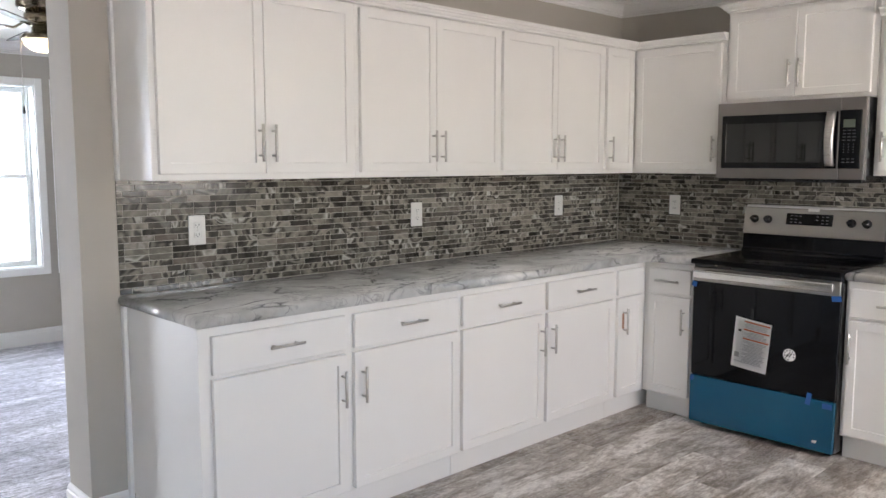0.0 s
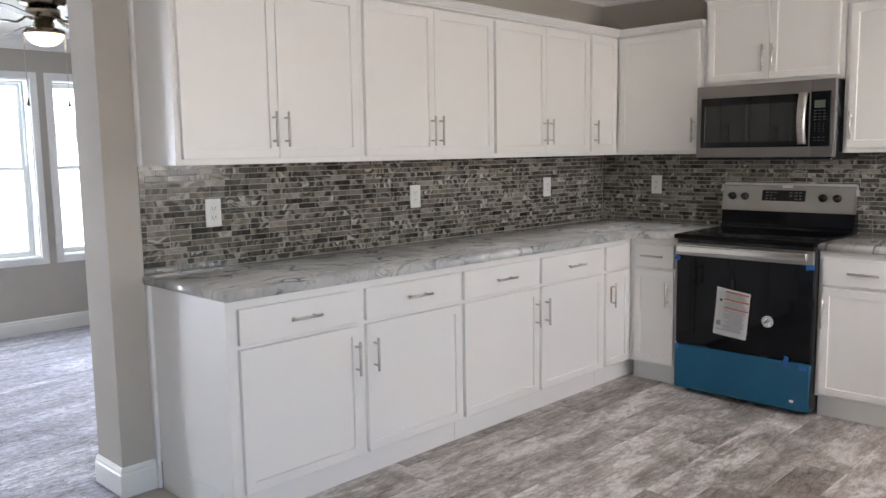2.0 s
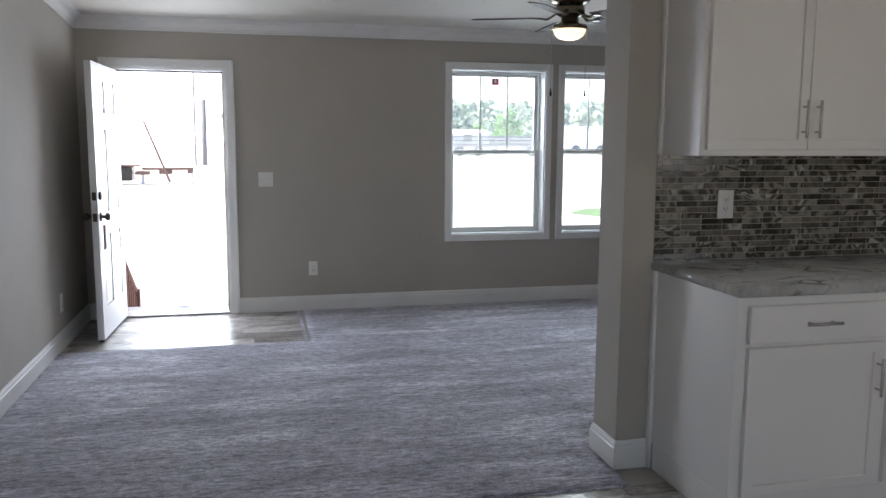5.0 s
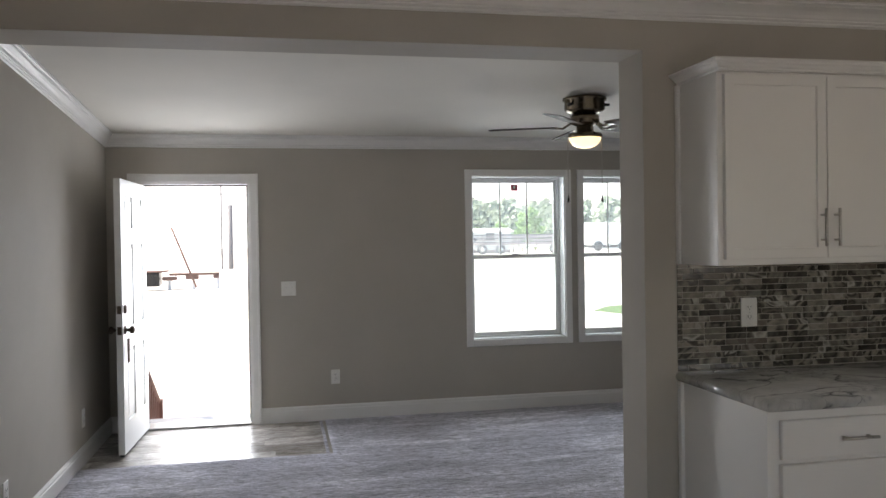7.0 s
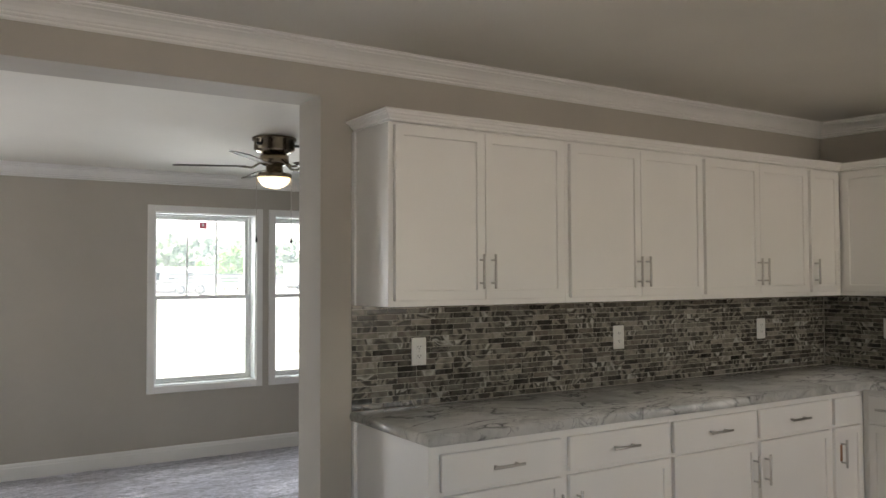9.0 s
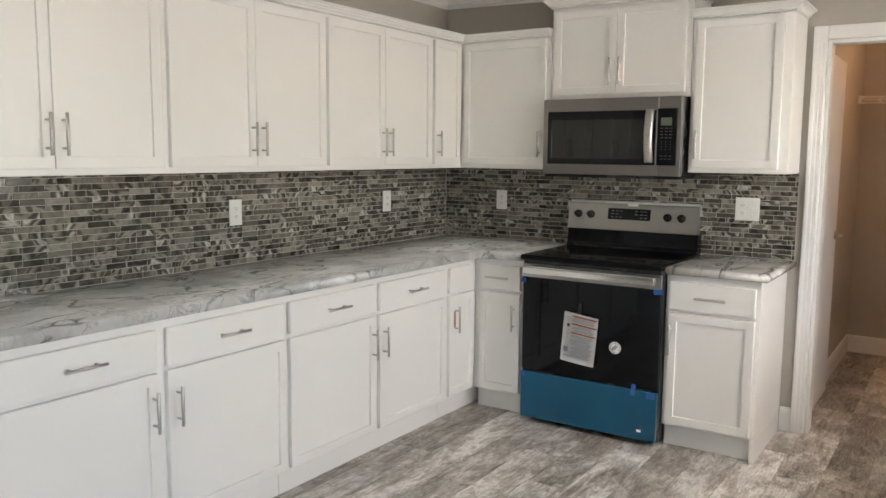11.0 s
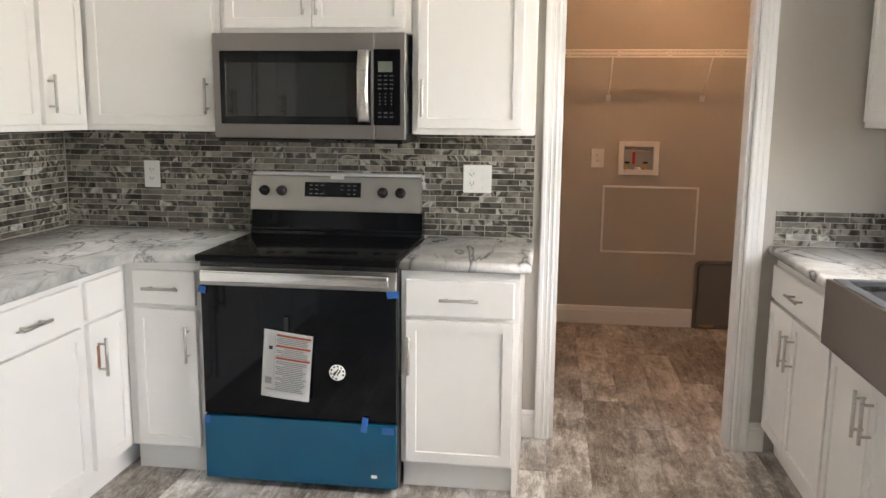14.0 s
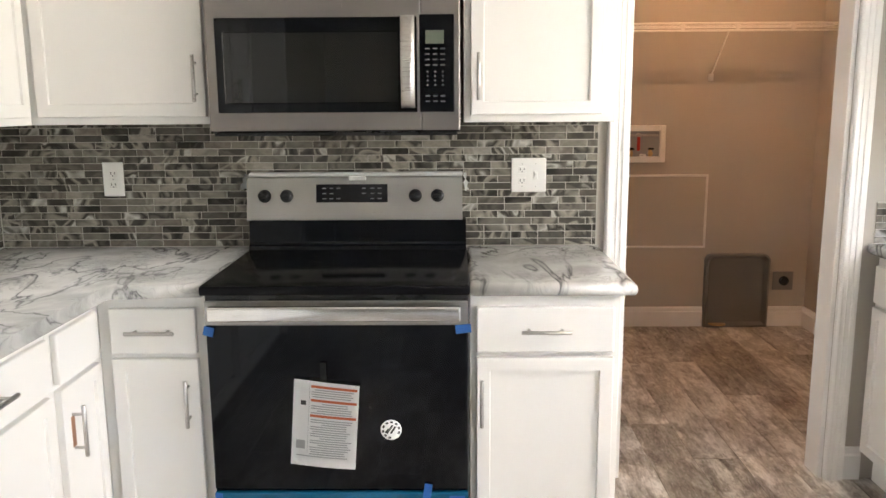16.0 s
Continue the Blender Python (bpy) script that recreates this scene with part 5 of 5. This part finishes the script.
GZ, YZ = -0.75, 0.25   # the yard by the house, and the higher lot beyond it
M_SAND = sand()
structure("ground", solid(bmesh.new(), -600, 600, -600, 900, GZ - 1, GZ), M_SAND)
bm = bmesh.new()
lot = [(45.0, GZ - 0.02), (53.0, YZ), (149.0, YZ), (149.0, GZ - 0.02)]
ends = [[bm.verts.new((x, y, z)) for y, z in lot] for x in (-160, 220)]
bm.faces.new(ends[0])
bm.faces.new(list(reversed(ends[1])))
for i in range(4):
    bm.faces.new((ends[0][i], ends[1][i], ends[1][(i + 1) % 4], ends[0][(i + 1) % 4]))
bmesh.ops.recalc_face_normals(bm, faces=bm.faces[:])
structure("ground_rise", bm, M_SAND)
bm = bmesh.new()
lot = [(15.0, GZ - 0.02), (21.0, 0.08), (46.0, 0.08), (46.0, GZ - 0.02)]
ends = [[bm.verts.new((x, y, z)) for y, z in lot] for x in (-60, 0.5)]
bm.faces.new(ends[0])
bm.faces.new(list(reversed(ends[1])))
for i in range(4):
    bm.faces.new((ends[0][i], ends[1][i], ends[1][(i + 1) % 4], ends[0][(i + 1) % 4]))
bmesh.ops.recalc_face_normals(bm, faces=bm.faces[:])
structure("ground_rise", bm, M_SAND)
M_GRASS = painted("green_grass", (0.10, 0.17, 0.05), 0.9, 60, 0.02, 0.2).m
bm = bmesh.new()
vs = [bm.verts.new((x, y, GZ + 0.02)) for x, y in ((4.2, 19.6), (4.6, 18.4), (6.5, 16.6), (14.0, 15.2), (16.0, 20.0), (9.0, 21.6), (5.2, 20.9))]
ret = bmesh.ops.extrude_face_region(bm, geom=[bm.faces.new(vs)])
bmesh.ops.translate(bm, verts=[v for v in ret["geom"] if isinstance(v, bmesh.types.BMVert)], vec=(0, 0, -0.04))
bmesh.ops.recalc_face_normals(bm, faces=bm.faces[:])
structure("lawn", bm, M_GRASS)
M_BARK = painted("grey_bark", (0.16, 0.13, 0.10), 0.9, 20, 0.02, 0.2).m
# pine leaves far lighter than real ones: distance haze and glare put into the colour
M_PINE = leafy("haze_paled_pine", (0.36, 0.43, 0.31), (0.50, 0.55, 0.45))
M_BUSH = leafy("fresh_green", (0.20, 0.33, 0.10), (0.34, 0.50, 0.20))


def tree(x, y, h, seed, mat, crown_from=0.3, spread=0.28, name="pine_tree", label="tall grey-green pine at the edge of the woods, haze painted into its colour", leaves=420, size=0.5):
    """A tapered trunk with limbs and a crown of many small leaf clumps."""
    rng = random.Random(seed)
    t = thing(name, label, "tree", (x, y, YZ), "trees beyond the yard")
    trunk = bmesh.new()
    rings = []
    for i in range(7):
        s = i / 6
        r = 0.018 * h * (1 - 0.85 * s)
        cx, cy = x + 0.02 * h * math.sin(3 * s + seed), y + 0.015 * h * math.cos(2.5 * s + seed)
        rings.append([trunk.verts.new((cx + r * math.cos(k * math.pi / 4), cy + r * math.sin(k * math.pi / 4), YZ - 0.05 + h * 0.97 * s)) for k in range(8)])
    for a, b in zip(rings, rings[1:]):
        for k in range(8):
            trunk.faces.new((a[k], a[(k + 1) % 8], b[(k + 1) % 8], b[k]))
    limbs = [trunk]
    tips = []
    for i in range(16):
        s = crown_from + (0.95 - crown_from) * (i + rng.random()) / 16
        a = rng.random() * 6.28
        ln = h * spread * (1.15 - s) * (0.6 + 0.7 * rng.random())
        z0 = YZ + h * s * 0.97
        tip = (x + ln * math.cos(a), y + ln * math.sin(a), z0 + ln * 0.35)
        limbs.append(rod((x, y, z0), tip, 0.005 * h * (1.1 - s), 5))
        tips.append(((x, y, z0), tip))
    part("trunk", joined(*limbs), M_BARK, t)
    crown = bmesh.new()
    for i in range(leaves):
        a, b = tips[rng.randrange(len(tips))]
        f = 0.25 + 0.85 * rng.random()
        c = Vector(a).lerp(Vector(b), f) + Vector((rng.gauss(0, 1), rng.gauss(0, 1), rng.gauss(0, 0.8))) * h * 0.035
        n = Vector((rng.gauss(0, 1), rng.gauss(0, 1), rng.gauss(0, 1))).normalized()
        u = n.orthogonal().normalized() * size * (0.5 + rng.random())
        w = n.cross(u) * 0.6
        crown.faces.new([crown.verts.new(c + q) for q in (u, w, -u * 0.8, -w * 1.2)])
    part("crown", crown, mat, t)
    return t


trng = random.Random(12)
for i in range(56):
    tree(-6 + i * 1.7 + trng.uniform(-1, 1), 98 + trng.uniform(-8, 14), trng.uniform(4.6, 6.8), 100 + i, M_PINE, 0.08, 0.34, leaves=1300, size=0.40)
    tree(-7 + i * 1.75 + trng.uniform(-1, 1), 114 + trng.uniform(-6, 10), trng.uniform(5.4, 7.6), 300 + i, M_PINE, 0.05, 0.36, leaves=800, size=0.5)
for x, y, h, sd in ((12.6, 68, 2.3, 4), (14.2, 66, 2.7, 5), (16.0, 65, 3.5, 6), (17.4, 66, 3.9, 7)):
    tree(x, y, h, sd, M_BUSH, 0.05, 0.36, "evergreen_shrub", "bright green bushy evergreen beyond the yard", 2600, 0.13)

M_WHITEMETAL = painted("white_siding", (0.75, 0.76, 0.77), 0.5).m
M_DARKWIN = Mat("dark_window_glass", 0.1, 0, (0.05, 0.06, 0.07)).m
M_RUST = painted("rusty_steel", (0.20, 0.13, 0.11), 0.8, 30, 0.004, 0.25).m
M_FENCE = painted("weathered_boards", (0.42, 0.38, 0.38), 0.85, 30, 0.003, 0.15).m
M_GREYROOF = painted("grey_roofing", (0.2, 0.2, 0.21), 0.8).m


def far_house(x, y, w, d, h):
    hs = thing("small_house", "small white house far across the yard", "house", (x, y, YZ))
    wall = part("wall", rounded(x, x + w, y, y + d, YZ - 0.02, YZ + h, 0.03), M_WHITEMETAL, hs)
    part("roof", rounded(x - 0.15, x + w + 0.15, y - 0.15, y + d + 0.15, YZ + h, YZ + h + 0.14, 0.03), M_WHITEMETAL, hs)
    for a in (0.25, 0.62):
        win = part("window", rounded(x + w * a - 0.5, x + w * a + 0.5, y - 0.03, y + 0.05, YZ + 1.4, YZ + 2.3, 0.02), M_DARKWIN, hs)
        part("window_frame", rounded(x + w * a - 0.03, x + w * a + 0.03, y - 0.05, y - 0.02, YZ + 1.4, YZ + 2.3, 0.005), M_WHITEMETAL, win)
    return hs


far_house(24.4, 70, 6.2, 3.0, 2.4)


def mobile_home(x0, x1, y, z0, z1):
    """A long white trailer home with a shallow roof."""
    mh = thing("mobile_home", "long low white mobile home across the yard", "house", ((x0 + x1) / 2, y, YZ))
    part("wall", rounded(x0, x1, y, y + 3.2, z0, z1, 0.02), M_WHITEMETAL, mh)
    bm = bmesh.new()
    pts = [(y - 0.2, z1), (y + 1.6, z1 + 0.32), (y + 3.4, z1), (y + 3.4, z1 - 0.06), (y - 0.2, z1 - 0.06)]
    a = [bm.verts.new((x0 - 0.2, u, v)) for u, v in pts]
    b = [bm.verts.new((x1 + 0.2, u, v)) for u, v in pts]
    bm.faces.new(a)
    bm.faces.new(list(reversed(b)))
    for k in range(5):
        bm.faces.new((a[k], b[k], b[(k + 1) % 5], a[(k + 1) % 5]))
    bmesh.ops.recalc_face_normals(bm, faces=bm.faces[:])
    part("roof", bm, M_WHITEMETAL, mh)
    part("skirting", rounded(x0 + 0.05, x1 - 0.05, y + 0.05, y + 3.1, YZ, z0, 0.02), M_FENCE, mh)
    for k in range(3):
        xx = x0 + (x1 - x0) * (k + 0.7) / 3.4
        part("window", rounded(xx - 0.35, xx + 0.35, y - 0.03, y + 0.05, z0 + 0.75, z0 + 1.35, 0.01), M_DARKWIN, mh)
    return mh


mobile_home(5.0, 13.6, 60.5, 0.5, 1.98)


def flatbed(x0, x1, y):
    """A long weathered flatbed trailer loaded with grey boards."""
    fb = thing("flatbed_trailer", "long weathered flatbed trailer loaded with grey boards", "trailer", ((x0 + x1) / 2, y, YZ))
    part("deck", rounded(x0, x1, y, y + 2.2, 0.95, 1.10, 0.02), M_FENCE, fb)
    rng = random.Random(9)
    for k in range(5):
        a = x0 + rng.uniform(0.0, 2.0)
        part("board_stack", rounded(a, x1 - rng.uniform(0.0, 2.5), y + 0.1 + 0.02 * k, y + 2.0, 1.10 + 0.13 * k, 1.10 + 0.13 * k + rng.uniform(0.07, 0.13), 0.01), M_FENCE if k % 2 else M_GREYROOF, fb)
    for k in range(7):
        xx = x0 + 0.8 + (x1 - x0 - 1.6) * k / 6
        if k in (1, 2, 5):
            w = turned([(0.16, -0.11), (0.34, -0.10), (0.36, -0.06), (0.36, 0.06), (0.34, 0.10), (0.16, 0.11)], 20)
            w.transform(Matrix.Translation((xx, y + 0.1, YZ + 0.36)) @ Matrix.Rotation(math.pi / 2, 4, "X"))
            wheel = part("wheel", w, M_GREYROOF, fb)
            h = turned([(0.05, -0.03), (0.15, -0.02), (0.15, 0.03)], 16)
            h.transform(Matrix.Translation((xx, y - 0.02, YZ + 0.36)) @ Matrix.Rotation(math.pi / 2, 4, "X"))
            part("rim", h, M_WHITEMETAL, wheel)
        part("stake", rounded(xx - 0.04, xx + 0.04, y - 0.03, y + 0.03, 0.8, 1.62, 0.005), M_FENCE, fb)
    part("rail", rounded(x0, x1, y + 0.2, y + 0.32, 0.72, 0.95, 0.01), M_WHITEMETAL, fb)
    return fb


flatbed(7.6, 17.6, 55.0)
van = thing("box_truck", "white box truck body parked in the far yard", "truck", (22, 60, YZ))
part("box", rounded(20.4, 24.0, 60, 62.4, 0.75, 2.35, 0.08, 2), M_WHITEMETAL, van)
part("chassis", rounded(20.5, 23.9, 60.1, 62.3, 0.5, 0.75, 0.03), M_BLACK, van)
for xx in (21.0, 23.2):
    w = turned([(0.2, -0.14), (0.40, -0.13), (0.42, 0.0), (0.40, 0.13), (0.2, 0.14)], 20)
    w.transform(Matrix.Translation((xx, 60.1, YZ + 0.42)) @ Matrix.Rotation(math.pi / 2, 4, "X"))
    part("wheel", w, M_BLACK, van)


def chassis(y):
    """A bare steel frame on blocks with a pole leaning on it."""
    ch = thing("trailer_chassis", "rusty steel trailer frame standing on blocks in the bright yard", "trailer", (-7.6, y, GZ))
    part("rail", joined(rounded(-8.25, -6.8, y, y + 0.10, 0.545, 0.575, 0.008), rounded(-8.25, -6.8, y + 0.04, y + 0.06, 0.50, 0.55, 0.004)), M_RUST, ch)
    for a, b, p, q in ((-8.45, -8.05, 0.36, 0.47), (-7.78, -7.42, 0.38, 0.50), (-6.98, -6.82, 0.40, 0.54)):
        part("cross_member", rounded(a, b, y + 0.02, y + 0.30, p, q, 0.02), M_RUST, ch)
    for x in (-8.3, -7.6, -6.9):
        part("stand", rounded(x, x + 0.09, y + 0.12, y + 0.22, 0.07, 0.40, 0.01), M_WHITEMETAL, ch)
    part("tilted_pole", rod((-7.46, y - 0.12, 0.15), (-8.16, y + 0.02, 1.94), 0.032, 8), M_RUST, ch, "long pole leaning on the frame")
    part("battery_box", rounded(-9.25, -8.50, y - 0.2, y + 0.4, 0.20, 0.62, 0.03), M_BLACK, ch)
    part("box_lid", rounded(-9.30, -8.30, y - 0.25, y + 0.45, 0.62, 0.66, 0.01), M_RUST, ch)
    return ch


chassis(22.0)
pole = thing("utility_pole", "grey wooden utility pole across the yard", "utility pole", (-7.5, 40, GZ))
part("shaft", rod((-7.5, 40, GZ - 0.1), (-7.5, 40, 3.4), 0.13, 10), M_GREYROOF, pole)
part("riser_pipe", rod((-7.95, 40.1, GZ - 0.1), (-7.95, 40.1, 5.2), 0.045, 8), M_GREYROOF, pole)
wire = thing("power_line", "thin dark power line across the far yard", "cable", (15, 45, 3.7))
pts = [(-20 + 8.0 * k, 45, 3.70 + 0.0009 * (8.0 * k - 36) ** 2) for k in range(10)]
part("cable", joined(*[rod(a, b, 0.022, 6) for a, b in zip(pts, pts[1:])]), M_GREYROOF, wire)
for x in (pts[0], pts[-1]):
    part("line_pole", rod((x[0], 45, GZ - 0.1), (x[0], 45, x[2] + 0.3), 0.11, 8), M_GREYROOF, wire)
fn = thing("yard_fence", "weathered grey board fence across the far yard", "fence", (12, 64.5, YZ))
for i in range(14):
    x = 2 + i * 2.6
    part("post", rounded(x - 0.07, x + 0.07, 64.5, 64.62, YZ - 0.1, YZ + 1.5, 0.01), M_FENCE, fn)
for z in (0.4, 0.8, 1.2):
    part("rail", rounded(2, 36, 64.45, 64.5, YZ + z, YZ + z + 0.22, 0.01), M_FENCE, fn)
rl = thing("stair_railing", "reddish-brown wooden railing of the entry steps", "railing", (-6.3, 4.3, GZ))
M_REDWOOD = painted("reddish_brown_wood", (0.14, 0.06, 0.045), 0.7, 40, 0.002, 0.2).m
part("handrail", rod((-6.20, 3.95, 0.69), (-6.20, 5.25, -0.09), 0.03, 8), M_REDWOOD, rl)
for i in range(11):
    y = 3.98 + i * 0.12
    zt = 0.69 - (y - 3.95) * 0.6
    part("baluster", rounded(-6.214, -6.186, y - 0.014, y + 0.014, GZ, zt, 0.003), M_REDWOOD, rl)
part("newel_post", rounded(-6.24, -6.16, 5.21, 5.29, GZ, -0.06, 0.005), M_REDWOOD, rl)
st = thing("entry_steps", "grey wooden landing and steps outside the front door", "steps", (-5.6, 4.3, GZ))
for i in range(4):
    part("step", rounded(-6.12, -5.05, 3.815 + i * 0.30, 4.15 + i * 0.30, GZ, -0.02 - 0.18 * i, 0.01), M_GREYROOF, st)

mh = Mat("hazy_sky", 1.0, 0, (0.0, 0.0, 0.0), 0.0)
hz = mh.place()
mh.l.new(mh.ramp(mh.noise(mh.scaled(hz, (0.004, 0.004, 0.01)), 3, 3), [(0.3, (0.90, 0.95, 1.0)), (0.7, (1.0, 1.0, 1.0))]), mh.b.inputs["Emission Color"])
mh.b.inputs["Emission Strength"].default_value = 1.3
structure("sky_backdrop", solid(bmesh.new(), -160, 220, 150, 151, GZ, 75), mh.m)

# ---- pieces: mosaic tiles, floor planks ----


def courses(u0, u1, z0, z1, seed):
    """Tiles of a running bond as (u, width, z, height)."""
    rng = random.Random(seed)
    out = []
    z = z0
    while z < z1 - 0.006:
        h = min(TP, z1 - z) - 0.0025
        u = u0 - TL * rng.choice((0.0, 0.5, 0.25, 0.75))
        while u < u1 - 0.004:
            a, b = max(u, u0), min(u + TL - 0.0025, u1)
            if b - a > 0.006:
                out.append((a, b - a, z, h))
            u += TL
        z += TP
    return out


def tile_box(bm, w, h, place):
    """One tile with a chamfered face: 10 quads."""
    t, c = 0.0020, 0.0007
    lo = [bm.verts.new(place(u, 0, v)) for u, v in ((0, 0), (w, 0), (w, h), (0, h))]
    md = [bm.verts.new(place(u, t - c, v)) for u, v in ((0, 0), (w, 0), (w, h), (0, h))]
    hi = [bm.verts.new(place(u, t, v)) for u, v in ((c, c), (w - c, c), (w - c, h - c), (c, h - c))]
    for a, b in ((lo, md), (md, hi)):
        for i in range(4):
            bm.faces.new((a[i], a[(i + 1) % 4], b[(i + 1) % 4], b[i]))
    bm.faces.new(hi)


def joined_tiles(name, tiles, place, parent):
    bm = bmesh.new()
    for u, w, z, h in tiles:
        tile_box(bm, w, h, lambda a, d, b, u=u, z=z: place(u + a, d, z + b))
    bmesh.ops.recalc_face_normals(bm, faces=bm.faces[:])
    ob = part(name, bm, M_TILE, parent)
    return tagged(ob, kind="stuff")


back_ob, range_ob, strip_ob, sinkb_ob = (bpy.data.objects[n] for n in ("backsplash_back", "backsplash_range", "backsplash_strip", "backsplash_sink"))
joined_tiles("tiles", courses(3.182, 3.79, 0.916, 0.916 + 5 * TP + 0.02, 3), lambda u, d, z: (0.0022 - d, -u, z), strip_ob)
joined_tiles("tiles", courses(-0.74, -0.002, 0.916, 1.366, 4), lambda u, d, z: (u, -3.7962 + d, z), sinkb_ob)


def separate_tiles(tiles, place, parent):
    """Tiles as objects of their own, alike ones on one mesh."""
    shapes = {}
    for u, w, z, h in tiles:
        key = (round(w, 4), round(h, 4))
        if key not in shapes:
            bm = bmesh.new()
            o = Vector(place(0, 0, 0))
            tile_box(bm, w, h, lambda a, d, b: Vector(place(a, d, b)) - o)
            bmesh.ops.recalc_face_normals(bm, faces=bm.faces[:])
            shapes[key] = mesh_of("tile", bm, M_TILE)
        ob = new("tile", shapes[key])
        ob.parent = parent
        ob.location = place(u, 0, z)


def on_back(u, d, z):
    return (u, 0.0022 - d, z)


def on_range(u, d, z):
    return (0.0022 - d, -u, z)


near, rest = [], []
for tile in courses(0.004, 2.172, 0.916, UZ0 + 0.028, 2):
    (near if tile[0] > 0.40 and len(near) < 300 and not (0.95 < tile[0] < 1.6 and tile[2] < 1.15) else rest).append(tile)
joined_tiles("tiles", rest, on_range, range_ob)
separate_tiles(near, on_range, range_ob)
near, rest = [], []
for tile in courses(-3.372, 0.0, 0.916, UZ0, 1):
    (near if tile[0] < -1.78 and len(near) < 300 else rest).append(tile)
joined_tiles("tiles", rest, on_back, back_ob)
separate_tiles(near, on_back, back_ob)


def planks(floor_name, x0, x1, y0, y1, seed):
    """Vinyl planks laid along x over a thin bed."""
    bed = structure(floor_name, solid(bmesh.new(), x0, x1, y0, y1, -0.0055, -0.0022), M_GROUT)
    rng = random.Random(seed)
    PW, PL = 0.182, 1.22
    y = y0
    store = {}
    while y < y1 - 0.005:
        wide = min(PW, y1 - y)
        x = x0 - PL * rng.random()
        while x < x1:
            a, b = max(x, x0), min(x + PL, x1)
            if b - a > 0.02:
                key = (round(b - a, 3), round(wide, 3))
                if key not in store:
                    bm = bmesh.new()
                    e, c, t = 0.0005, 0.0012, 0.0022
                    w, h = b - a, wide
                    lo = [bm.verts.new(p) for p in ((e, e, 0), (w - e, e, 0), (w - e, h - e, 0), (e, h - e, 0))]
                    hi = [bm.verts.new(p) for p in ((e + c, e + c, t), (w - e - c, e + c, t), (w - e - c, h - e - c, t), (e + c, h - e - c, t))]
                    for i in range(4):
                        bm.faces.new((lo[i], lo[(i + 1) % 4], hi[(i + 1) % 4], hi[i]))
                    bm.faces.new(hi)
                    store[key] = mesh_of("plank", bm, M_PLANK)
                ob = new("plank", store[key])
                ob.parent = bed
                ob.location = (a, y, -0.0022)
            x += PL
        y += PW


planks("floor", -8.6, 2.15, -3.9, -0.17, 21)
planks("floor_entry", -6.32, -4.68, 2.53, FRONT, 22)
